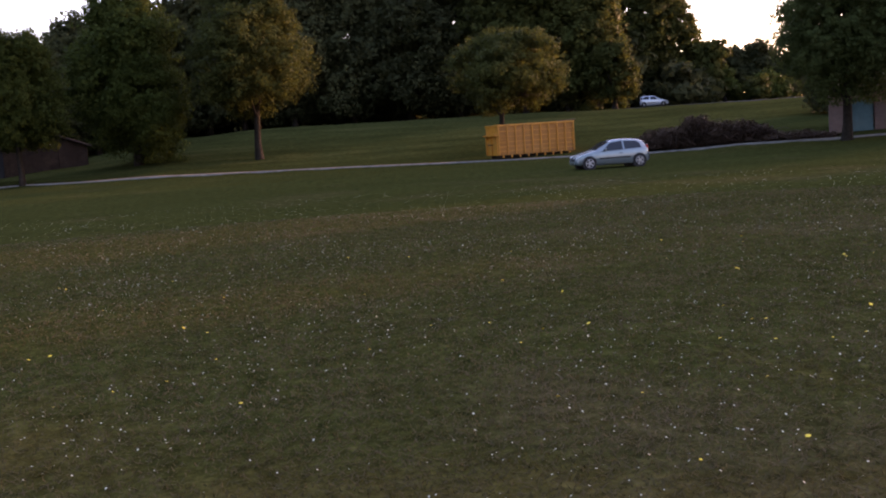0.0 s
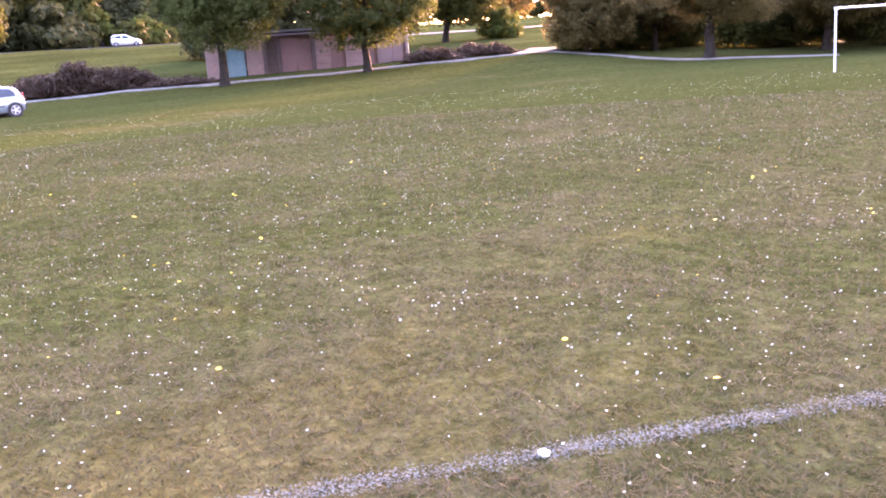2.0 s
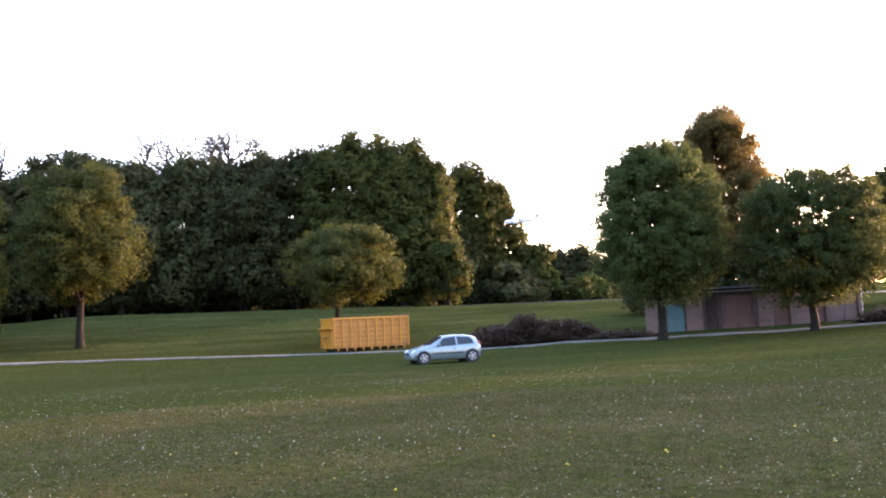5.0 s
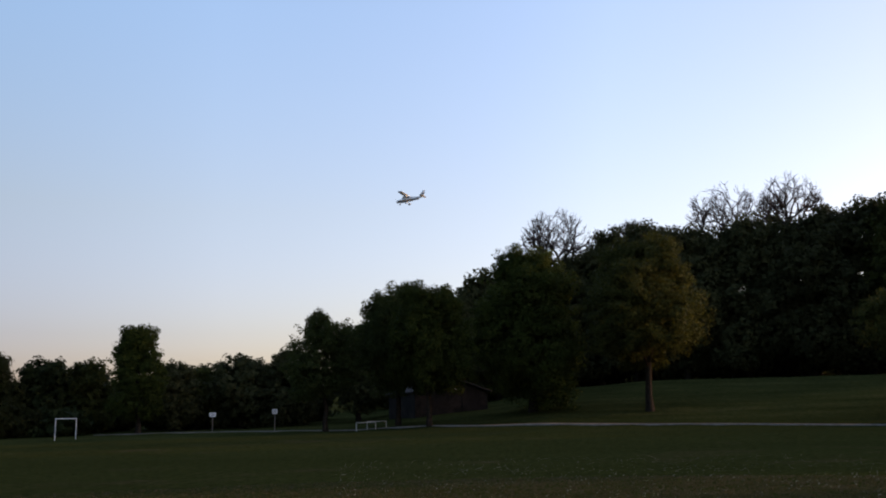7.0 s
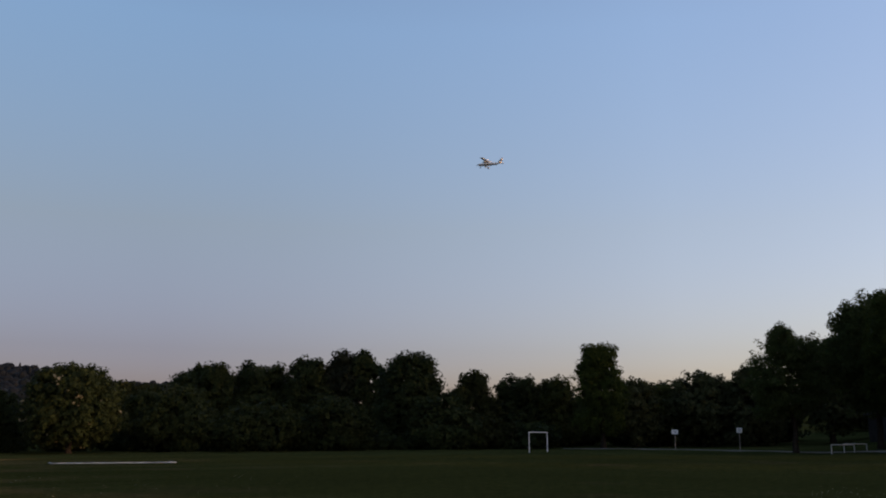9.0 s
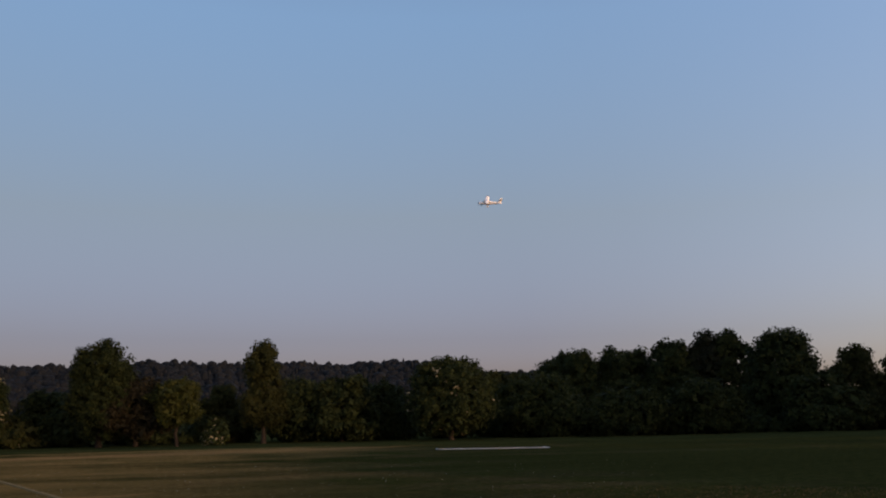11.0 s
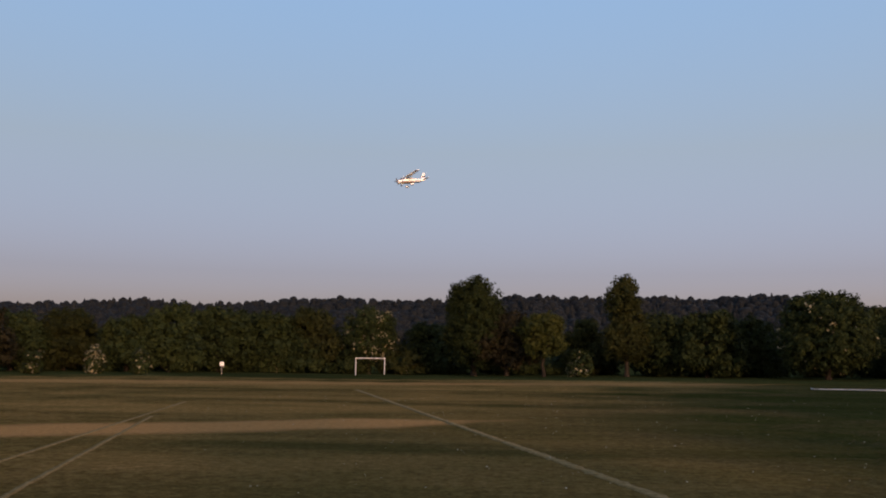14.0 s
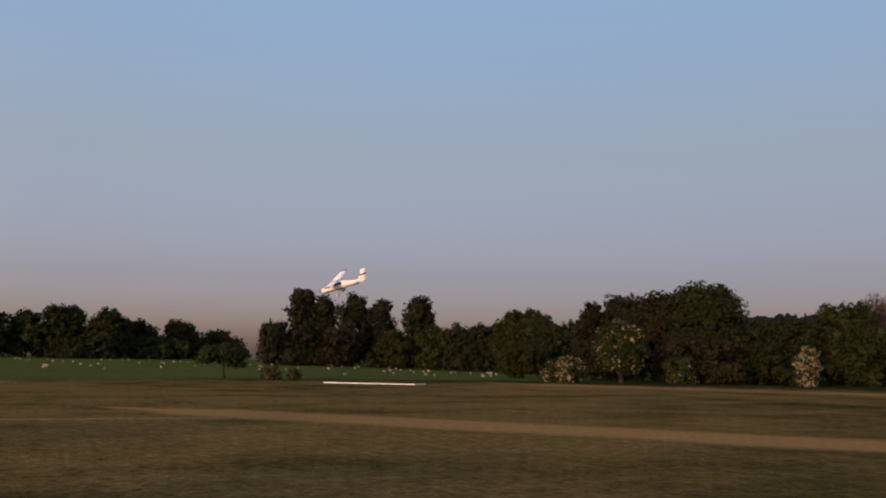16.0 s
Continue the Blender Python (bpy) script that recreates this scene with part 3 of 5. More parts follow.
for k, a in enumerate((-23.2, -25.6, -28.0, -30.2, -32.4, -34.4)):
    tree(a, 84 + 4 * (k % 2), a + 1.9, a - 1.9, 4.4 + 0.5 * (k % 3), 0.2, ("dark", "olive")[k % 2], "round", "leafy tree crowded behind the garages", 60 + k, 0.18, 1.0, 0.0032, group="trees behind the garages", limbs=5)
tree(-37.4, 96, -34.9, -41.6, 8.3, 1.5, "olive", "dome", "round park tree on a sunlit meadow", 14, 0.35, 1.4)
tree(-41.4, 120, -40.0, -43.0, 6.9, 1.6, "gold", "cone", "slender sunlit tree with thin foliage", 15, 0.2, 0.8)
tree(-40.6, 98, -38.8, -42.2, 2.5, 0.9, "green", "shrub", "low green bush on the meadow", 16, 0.1, name="bush", category="bush", limbs=4)
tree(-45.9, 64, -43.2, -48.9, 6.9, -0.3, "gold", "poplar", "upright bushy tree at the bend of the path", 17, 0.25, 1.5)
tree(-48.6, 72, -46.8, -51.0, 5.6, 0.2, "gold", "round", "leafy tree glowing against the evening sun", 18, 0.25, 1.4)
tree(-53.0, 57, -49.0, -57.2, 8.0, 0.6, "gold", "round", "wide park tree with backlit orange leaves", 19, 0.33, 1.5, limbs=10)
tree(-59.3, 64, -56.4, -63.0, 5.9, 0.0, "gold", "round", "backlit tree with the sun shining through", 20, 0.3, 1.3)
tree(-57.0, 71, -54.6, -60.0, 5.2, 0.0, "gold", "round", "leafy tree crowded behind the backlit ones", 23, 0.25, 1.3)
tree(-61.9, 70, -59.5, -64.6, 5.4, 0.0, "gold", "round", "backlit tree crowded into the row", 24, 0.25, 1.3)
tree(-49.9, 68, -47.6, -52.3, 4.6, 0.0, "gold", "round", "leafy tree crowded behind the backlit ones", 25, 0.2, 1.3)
tree(-65.6, 62, -62.0, -69.5, 6.9, 0.4, "olive", "round", "leafy tree at the edge of the field", 21, 0.3, 1.2, 0.0034)
tree(-73.5, 66, -70.0, -78.0, 7.5, 0.2, "olive", "round", "leafy tree at the edge of the field", 22, 0.3, 0.8, 0.0034)
for k, a in enumerate((-46.0, -49.0, -52.0, -55.0, -58.0, -61.0, -64.0, -67.0)):
    tree(a, 68 + 3 * (k % 3), a + 2.6, a - 2.6, 2.4 + 0.7 * (k % 2), -0.2, "olive", "shrub", "scrubby hedge bush along the field's edge", 30 + k, 0.08, 1.0, 0.0034, name="hedge_bush", category="bush", group="hedge along the field", limbs=3)

for k, (a, w, top) in enumerate([(-35.5, 2.0, 3.4), (-38.6, 1.8, 3.0), (-41.4, 1.4, 2.9), (-43.0, 0.9, 2.5), (-44.8, 1.6, 3.4), (-47.5, 2.0, 3.8)]):
    tree(a, 215, a + w, a - w, top, 1.7, ("olive", "gold", "green")[k % 3], "round", "sunlit tree at the far side of the meadow", 75 + k, 0.3, 1.0, 0.0028, group="trees past the meadow", limbs=5)

# the hill: single trees on the grass slope
tree(10.9, 82, 15.0, 6.4, 10.55, 2.8, "olive", "round", "round maple with young olive leaves on the grass slope", 41, 0.33, 0.95, name="maple_tree", limbs=12)
tree(17.9, 86, 21.4, 14.3, 10.1, 0.3, "green", "round", "dense green tree with foliage low down its trunk", 42, 0.4, 1.2)
tree(-4.0, 76, -0.5, -8.2, 6.85, 1.9, "olive", "spread", "low spreading tree with several stems behind the container", 43, 0.28, 1.0, limbs=10)
tree(24.3, 80, 27.3, 21.2, 7.9, 1.5, "green", "round", "dark green tree beside the path", 44, 0.25, 1.1)
tree(26.2, 86, 29.0, 23.0, 8.1, 1.4, "chestnut", "round", "tall dark tree behind the path", 45, 0.28, 1.0)
tree(30.6, 84, 33.3, 28.2, 6.5, 1.2, "chestnut", "round", "horse chestnut with pale blossom spikes beside the path", 46, 0.25, 0.85, blossom=0.08, name="chestnut_tree")
tree(41.5, 104, 43.3, 39.9, 5.5, 0.2, "green", "poplar", "tall slender tree above a dark hedge", 47, 0.3, 1.1)

# the wood on top of the hill
WOOD = [  # bearing, distance, half width, top, leaf, shape
    (20.0, 118, 2.6, 8.6, "dark", "round"), (13.6, 122, 2.6, 9.7, "dark", "round"), (11.6, 120, 2.6, 11.1, "dark", "round"),
    (8.6, 118, 2.6, 10.9, "dark", "round"), (5.0, 120, 2.8, 10.9, "dark", "round"), (1.5, 118, 2.8, 11.2, "dark", "round"),
    (-1.6, 120, 2.6, 11.4, "dark", "round"), (-5.6, 116, 3.0, 12.2, "olive", "dome"), (-8.2, 114, 2.5, 11.8, "olive", "round"),
    (-9.9, 112, 2.2, 10.7, "olive", "round"), (-12.4, 138, 2.4, 10.4, "olive", "dome"), (-14.4, 140, 1.8, 9.0, "olive", "round"),
    (-11.0, 108, 1.6, 5.6, "olive", "round"), (-14.6, 138, 1.5, 4.0, "green", "cone"), (-16.4, 140, 1.4, 5.0, "olive", "round"),
    (-17.9, 150, 1.2, 4.6, "dark", "round"), (-19.3, 150, 1.3, 4.9, "dark", "round"), (-20.6, 150, 1.2, 3.9, "dark", "shrub"),
    (-17.4, 139, 0.9, 3.3, "green", "cone"), (-22.0, 150, 1.5, 4.4, "dark", "round"),
    (17.4, 128, 2.4, 9.2, "dark", "round"), (22.6, 115, 2.4, 7.6, "dark", "round"), (25.4, 112, 2.2, 7.0, "dark", "round"), (28.6, 112, 2.4, 5.8, "dark", "round"),
]
for k, (a, d, w, top, leaf, shape) in enumerate(WOOD):
    low = math.degrees(math.atan((land(a, d) + 1.2 - EYE) / d))
    w *= 1.4 if -8.5 < a < 21 else 1.0
    tree(a, d, a + w, a - w, top, low, leaf, shape, "tall sunlit woodland tree" if leaf in ("olive", "gold") else "tall dark woodland tree in full leaf", 100 + k, 0.35, 1.1, 0.0037, group="wood on the hill", limbs=6)
for k in range(24):  # dim inner wood and its undergrowth
    a = -15 + 1.8 * k
    low = math.degrees(math.atan((land(a, 134) + 0.2 - EYE) / 134))
    tree(a, 134 + 4 * (k % 2), a + 2.2, a - 2.2, 6.5 - (2.5 if a < -12 else 0) - (2 if a > 20 else 0), low, "dark", "shrub", "dark undergrowth inside the wood", 140 + k, 0.2, 0.9, 0.0056, group="wood on the hill", limbs=3, name="undergrowth_tree")
for k in range(12):
    a = -9.5 - 1.05 * k
    low = math.degrees(math.atan((land(a, 118) - EYE) / 118))
    tree(a, (112 if a > -11.5 else 137) + 3 * (k % 3), a + 1.1, a - 1.1, (2.15 if a > -11.5 else 2.8) + 0.4 * math.sin(k * 2.1), low, "green" if k % 3 else "olive", "shrub", "low scrub along the crest of the hill", 160 + k, 0.05, 0.9, 0.0028, name="bush", category="bush", group="scrub on the hill", limbs=2)
bare_tree(16.1, 122, 4.8, 12.6, "bare tree with a flat head of fine twigs", 3)
bare_tree(5.8, 124, 4.8, 13.5, "bare tree with forked limbs above the wood", 5)
bare_tree(2.0, 124, 4.0, 13.7, "bare tree with a rounded head of twigs", 8)
bare_tree(11.2, 126, 3.0, 11.7, "bare tree with fine twigs above the wood", 9)

# the hedge and trees at the far side of the field
FAR = [  # bearing, distance, half width, top, crown foot, leaf, shape
    (32.8, 110, 2.0, 4.1, -0.3, "dark", "round"), (35.6, 112, 2.2, 3.8, -0.3, "dark", "round"), (38.2, 114, 2.0, 3.1, -0.3, "olive", "round"),
    (39.6, 110, 1.6, 3.5, -0.3, "dark", "round"), (44.4, 114, 1.8, 3.5, -0.4, "olive", "round"), (46.6, 114, 2.0, 3.7, -0.4, "dark", "round"), (49.4, 112, 1.8, 3.9, -0.5, "olive", "round"),
    (53.2, 112, 2.3, 5.0, -0.5, "dark", "dome"), (56.0, 128, 1.6, 5.1, -0.3, "dark", "poplar"), (57.6, 128, 1.5, 5.1, -0.3, "pine", "cone"),
    (59.6, 126, 1.8, 4.7, -0.3, "dark", "round"), (62.3, 128, 2.0, 4.35, -0.3, "dark", "round"), (65.4, 128, 2.0, 4.2, -0.3, "dark", "round"),
    (51.0, 104, 2.2, 2.6, -0.8, "dark", "shrub"), (58.0, 104, 2.6, 2.4, -0.8, "dark", "shrub"), (62.5, 102, 2.6, 2.2, -0.8, "dark", "shrub"),
    (67.5, 102, 2.4, 2.9, -0.9, "dark", "round"), (69.6, 108, 1.7, 3.0, -0.8, "olive", "round"), (77.4, 102, 2.0, 2.5, -0.9, "dark", "round"),
    (79.6, 98, 1.7, 2.9, -0.9, "dark", "round"), (82.2, 100, 1.7, 2.8, -0.9, "dark", "dome"), (86.8, 104, 1.1, 2.4, -0.8, "green", "poplar"),
    (91.6, 98, 1.7, 2.9, -0.5, "copper", "round"), (96.4, 109, 1.5, 2.1, -0.9, "dark", "round"), (103.6, 110, 1.8, 2.9, -0.9, "olive", "round"),
    (106.4, 107, 1.9, 2.6, -0.9, "dark", "round"), (109.2, 104, 2.0, 2.9, -0.9, "dark", "round"), (112.0, 98, 1.6, 3.0, -0.9, "dark", "round"),
    (114.4, 98, 1.7, 2.2, -0.9, "dark", "round"), (117.8, 100, 2.0, 2.5, -0.9, "olive", "round"), (120.6, 98, 1.6, 2.3, -0.9, "dark", "round"),
    (122.4, 92, 1.6, 2.7, -0.9, "copper", "round"), (126.2, 92, 1.8, 3.6, -0.9, "dark", "round"), (129.3, 90, 1.9, 2.8, -0.9, "dark", "round"),
    (131.0, 92, 1.5, 2.5, -0.9, "dark", "shrub"), (133.9, 95, 2.0, 4.85, -0.9, "dark", "dome"), (136.6, 97, 1.9, 4.3, -0.9, "copper", "round"),
    (138.8, 98, 1.5, 4.1, -0.9, "pine", "round"), (140.6, 97, 1.2, 3.7, -0.9, "copper", "cone"), (134.6, 88, 2.2, 2.0, -0.9, "copper", "shrub"),
    (142.6, 110, 1.6, 2.6, -0.8, "dark", "round"), (144.7, 140, 1.7, 3.3, -0.4, "olive", "dome"), (145.0, 100, 1.3, 1.3, -0.8, "olive", "round"),
    (147.2, 150, 1.3, 2.4, -0.4, "pine", "cone"), (148.8, 152, 1.1, 2.4, -0.4, "pine", "cone"), (150.4, 152, 1.3, 2.2, -0.4, "dark", "round"),
    (151.4, 165, 1.15, 3.95, -0.4, "pine", "poplar"), (153.8, 165, 1.1, 3.75, -0.4, "pine", "poplar"), (155.5, 165, 1.1, 4.1, -0.4, "pine", "poplar"),
    (157.3, 165, 0.85, 3.9, -0.4, "pine", "poplar"), (158.6, 165, 0.95, 4.25, -0.4, "pine", "poplar"), (153.0, 155, 1.6, 1.9, -0.4, "green", "cone"),
    (156.5, 155, 2.0, 2.2, -0.4, "copper", "shrub"), (160.3, 155, 1.0, 2.4, -0.3, "pine", "cone"), (158.6, 155, 1.5, 2.1, -0.4, "pine", "shrub"),
    (163.5, 250, 1.6, 1.7, 0.0, "olive", "round"), (165.8, 245, 1.6, 2.2, 0.0, "olive", "round"), (168.2, 240, 1.5, 2.2, 0.0, "copper", "round"),
    (169.9, 225, 1.3, 2.9, 0.0, "dark", "dome"), (172.3, 225, 1.4, 2.95, 0.0, "dark", "round"), (174.2, 225, 1.3, 2.6, 0.0, "dark", "round"),
    (176.5, 222, 1.5, 3.2, 0.0, "dark", "poplar"), (179.5, 222, 2.0, 3.0, 0.0, "dark", "round"), (167.0, 232, 1.8, 1.3, 0.0, "dark", "shrub"), (171.0, 222, 2.2, 1.5, 0.0, "dark", "shrub"),
]
WORDS = {"dark": "dark green hedgerow tree at the field's far edge", "olive": "olive-green hedgerow tree at the field's far edge", "green": "fresh green hedgerow tree at the field's far edge",
         "copper": "reddish-brown hedgerow tree at the field's far edge", "pine": "dark conifer at the far edge of the field"}
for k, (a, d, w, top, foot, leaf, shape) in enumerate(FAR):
    # past bearing 45, swap to the leaf copies with shade in their colour
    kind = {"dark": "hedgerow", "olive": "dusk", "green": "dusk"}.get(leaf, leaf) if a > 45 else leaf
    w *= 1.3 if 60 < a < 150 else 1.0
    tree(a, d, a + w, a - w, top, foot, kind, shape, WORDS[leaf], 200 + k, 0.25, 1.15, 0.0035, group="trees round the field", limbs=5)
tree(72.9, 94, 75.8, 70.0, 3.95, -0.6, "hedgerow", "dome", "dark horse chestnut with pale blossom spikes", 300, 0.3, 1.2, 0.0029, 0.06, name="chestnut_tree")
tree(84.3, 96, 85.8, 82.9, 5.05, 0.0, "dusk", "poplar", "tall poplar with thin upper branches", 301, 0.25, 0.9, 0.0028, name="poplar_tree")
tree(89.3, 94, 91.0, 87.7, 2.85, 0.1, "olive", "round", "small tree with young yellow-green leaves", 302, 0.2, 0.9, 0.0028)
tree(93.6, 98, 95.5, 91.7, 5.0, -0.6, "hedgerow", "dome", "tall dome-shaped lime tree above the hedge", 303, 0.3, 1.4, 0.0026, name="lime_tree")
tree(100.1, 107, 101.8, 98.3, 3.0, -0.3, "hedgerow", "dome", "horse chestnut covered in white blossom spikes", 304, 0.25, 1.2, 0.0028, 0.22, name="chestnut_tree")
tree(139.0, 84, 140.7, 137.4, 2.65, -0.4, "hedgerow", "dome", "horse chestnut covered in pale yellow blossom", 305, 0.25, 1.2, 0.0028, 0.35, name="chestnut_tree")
bare_tree(124.4, 96, 3.4, 4.4, "half-bare tree with thin reddish twigs", 12, 0.2, finest=0.022, wood=surface("reddish_twig", (0.030, 0.016, 0.012), (0.070, 0.040, 0.030), 6, 0.95))
for k, (a, w, top, foot, amount) in enumerate([(128.4, 0.75, 1.2, -0.8, 0.75), (119.4, 0.6, 0.1, -0.6, 0.45), (116.1, 0.6, 0.45, -0.5, 0.5), (113.6, 0.6, 0.3, -0.8, 0.3), (123.5, 0.8, 0.5, -0.9, 0.4),
                                               (142.4, 1.3, 0.5, -0.9, 0.6), (135.6, 1.0, 0.6, -0.9, 0.4), (87.0, 0.8, 0.6, -0.9, 0.3), (106.0, 0.9, 0.3, -0.9, 0.2), (98.0, 0.8, 0.0, -0.95, 0.2)]):
    tree(a, 83 if a > 110 else 105 if a > 95 else 91, a + w, a - w, top, foot, "hedgerow", "shrub", "hawthorn bush covered in cream blossom", 320 + k, 0.06, 1.2, 0.0027, amount, name="hawthorn_bush", category="bush", group="hawthorns round the field", limbs=3)
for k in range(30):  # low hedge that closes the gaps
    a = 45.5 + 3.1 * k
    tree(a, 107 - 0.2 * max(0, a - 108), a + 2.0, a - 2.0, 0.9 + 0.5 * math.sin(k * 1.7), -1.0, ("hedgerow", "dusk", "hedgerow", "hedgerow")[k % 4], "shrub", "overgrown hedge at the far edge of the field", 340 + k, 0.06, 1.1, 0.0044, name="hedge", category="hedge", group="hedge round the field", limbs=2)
for k in range(8):  # dark thicket between the signs and the far goal
    a = 32.0 + 2.1 * k
    tree(a, 119 + 3 * (k % 2), a + 1.9, a - 1.9, 3.0 + 0.45 * math.sin(k * 2.3), -0.4, ("hedgerow", "dark")[k % 2], "shrub", "dark thicket behind the notice boards", 400 + k, 0.12, 1.2, 0.004, name="thicket_bush", category="bush", group="thicket past the path", limbs=3)
# in the sheep pasture
tree(163.2, 80, 164.9, 161.4, 0.95, -0.35, "hedgerow", "spread", "low spreading thorn tree at the edge of the pasture", 380, 0.12, 1.2, 0.0027, limbs=6)
tree(160.4, 76, 161.0, 159.8, -0.35, -1.1, "dark", "shrub", "small dark bush at the edge of the pasture", 381, 0.05, 1.2, name="bush", category="bush", limbs=2)
tree(159.0, 76, 159.5, 158.5, -0.5, -1.1, "dark", "shrub", "small dark bush at the edge of the pasture", 382, 0.05, 1.2, name="bush", category="bush", limbs=2)


# ---- far woods on the ridge ----
def far_ridge():
    rng = np.random.default_rng(7)
    sky_az = [58, 66, 70, 72.9, 76.3, 79.7, 82, 88, 89.8, 92, 95.7, 100, 103, 106.7, 110, 114, 118, 121, 126, 129.5, 140]
    sky_el = [3.6, 3.4, 3.1, 3.7, 4.05, 3.8, 3.95, 3.85, 4.1, 3.9, 3.7, 3.65, 3.75, 3.4, 3.2, 3.4, 3.05, 2.9, 3.15, 3.1, 2.6]
    verts, faces = [], []
    turn = np.arange(7) * 2 * math.pi / 7
    for row in range(13):
        for a in np.arange(58, 141, 0.30 if row < 10 else 0.20):
            d = 480 + row * 22 + rng.uniform(-11, 11)
            a2 = a + rng.uniform(-0.2, 0.2)
            lid = EYE + d * math.tan(radians(float(np.interp(a2, sky_az, sky_el)) * (0.50 + 0.50 * row / 12)))
            z = land(a2, d)
            up = max(lid - z, 5.0) * rng.uniform(0.96, 1.0) + rng.uniform(-1.2, 0.9)
            fir = rng.random() < 0.18  # firs among rounder broadleaved crowns
            wide = rng.uniform(1.4, 2.4) if fir else rng.uniform(3.0, 6.5)
            blunt = rng.uniform(0.2, 0.5) if fir else rng.uniform(0.6, 1.0)
            up += 0.0 if fir else rng.uniform(-2.6, 0.6)
            deep = min(up, 22 if fir else 12)
            base = len(verts)
            for q, w in ((0.0, 1.0), (0.45, 1.05), (0.72, 0.8), (0.88, 0.4 + 0.3 * blunt), (0.97, 0.12 + 0.25 * blunt), (1.0, 0.02)):
                for t in turn:
                    g = wide * w * rng.uniform(0.75, 1.2)
                    verts.append((d * math.cos(radians(a2)) + g * math.cos(t), d * math.sin(radians(a2)) + g * math.sin(t), z + up - deep * (1 - q) + rng.uniform(-0.3, 0.3)))
            for i in range(5):
                for j in range(7):
                    faces.append((base + i * 7 + j, base + i * 7 + (j + 1) % 7, base + i * 7 + 7 + (j + 1) % 7, base + i * 7 + 7 + j))
    v, f = np.array(verts), np.array(faces)
    ob = mesh_np("far_woods", v, f, [LEAF["far"]])
    tagged(ob, "dark conifer woods on a distant ridge", "woods", kind="stuff")


far_ridge()

# ---- path along the foot of the hill ----
M_PATH = surface("pale_path", (0.095, 0.088, 0.074), (0.17, 0.155, 0.13), 1.5, 0.9, 0, 0.3, 25)
M_KERB = surface("concrete", (0.11, 0.10, 0.088), (0.19, 0.18, 0.16), 3, 0.85, 0, 0.3, 30)
EDGE = [(-60, 56), (-52.4, 55.5), (-47, 61), (-43, 65), (-38.5, 62), (-32.8, 60.2), (-23, 60.5), (-17.6, 62), (-12.9, 62.5), (-2.7, 66), (10, 70), (16.4, 73), (19.4, 75), (29.8, 85), (36.5, 95), (44, 104)]


def edge(az):
    e = sorted(EDGE)
    return float(np.interp(az, [p[0] for p in e], [p[1] for p in e]))


def ribbon(name, pts, half, up, mat, label, cat, thick=0.06, ragged=0.0, seed=1, kind="structure"):
    """A strip that lies on the ground along points (x, y), with a thickness."""
    rng = np.random.default_rng(seed)
    p = np.array(pts, dtype=float)
    d = np.gradient(p, axis=0)
    d /= np.linalg.norm(d, axis=1)[:, None]
    s = np.stack([-d[:, 1], d[:, 0]], 1)
    h1, h2 = half * (1 + ragged * rng.normal(size=len(p))), half * (1 + ragged * rng.normal(size=len(p)))
    a, b = p + s * h1[:, None], p - s * h2[:, None]

    def lift(q, z):
        az = np.degrees(np.arctan2(q[:, 1], q[:, 0]))
        return np.column_stack([q, land(az, np.hypot(q[:, 0], q[:, 1])) + z])
    rings = np.stack([lift(a, up - thick), lift(a, up), lift(b, up), lift(b, up - thick)], 1)
    n = len(p)
    i, j = np.meshgrid(np.arange(n - 1), np.arange(3), indexing='ij')
    f = np.stack([i * 4 + j, (i + 1) * 4 + j, (i + 1) * 4 + j + 1, i * 4 + j + 1], -1).reshape(-1, 4)
    ob = mesh_np(name, rings.reshape(-1, 3), f[:, ::-1], [mat])
    return tagged(ob, label, cat, kind=kind)


def along_edge(a0, a1, extra, step=0.25):
    return [((edge(a) + extra) * math.cos(radians(a)), (edge(a) + extra) * math.sin(radians(a))) for a in np.arange(a0, a1, step)]


ribbon("path", along_edge(-60, 44, 0.9), 0.55, 0.05, M_PATH, "pale gravel path along the foot of the hill", "path", 0.15)
for k, a in enumerate(np.arange(-43, 36, 1.9)):
    kerb = ribbon("kerb", along_edge(a, a + 1.92, 0.28, 0.32), 0.055, 0.085, M_KERB, "pale concrete kerb between grass and path", "kerb", 0.3)
fork = [at(-42.6, 64.6), at(-43.6, 71)]
ribbon("side_path", [(p.x, p.y) for p in (fork[0].lerp(fork[1], t / 6) for t in range(7))], 1.4, 0.07, M_PATH, "pale path that leads up to the meadow", "path", 0.15)
ribbon("service_road", [(a.x, a.y) for a in (at(b, 131) for b in np.arange(-70, 2, 0.5))], 1.9, 0.06, surface("asphalt", (0.045, 0.045, 0.045), (0.075, 0.072, 0.07), 2, 0.9), "narrow asphalt road over the hill", "road", 0.1)

# ---- chalk lines of the pitches ----
M_CHALK, cn, cl, cb = material("worn_chalk", 0.95)
cc = cn.new("ShaderNodeTexCoord").outputs["Object"]
cl.new(ramp(cn, cl, noise_tex(cn, cl, 16, 6, cc, 0.8).outputs[0], [(0.38, (0.05, 0.05, 0.025)), (0.52, (0.34, 0.34, 0.30)), (0.7, (0.58, 0.58, 0.55))]).outputs[0], cb.inputs["Base Color"])
M_FAINT, cn, cl, cb = material("faint_chalk", 0.95)
cc = cn.new("ShaderNodeTexCoord").outputs["Object"]
cl.new(ramp(cn, cl, noise_tex(cn, cl, 7, 6, cc, 0.8).outputs[0], [(0.36, (0.095, 0.066, 0.022)), (0.54, (0.19, 0.138, 0.060)), (0.78, (0.31, 0.235, 0.12))]).outputs[0], cb.inputs["Base Color"])


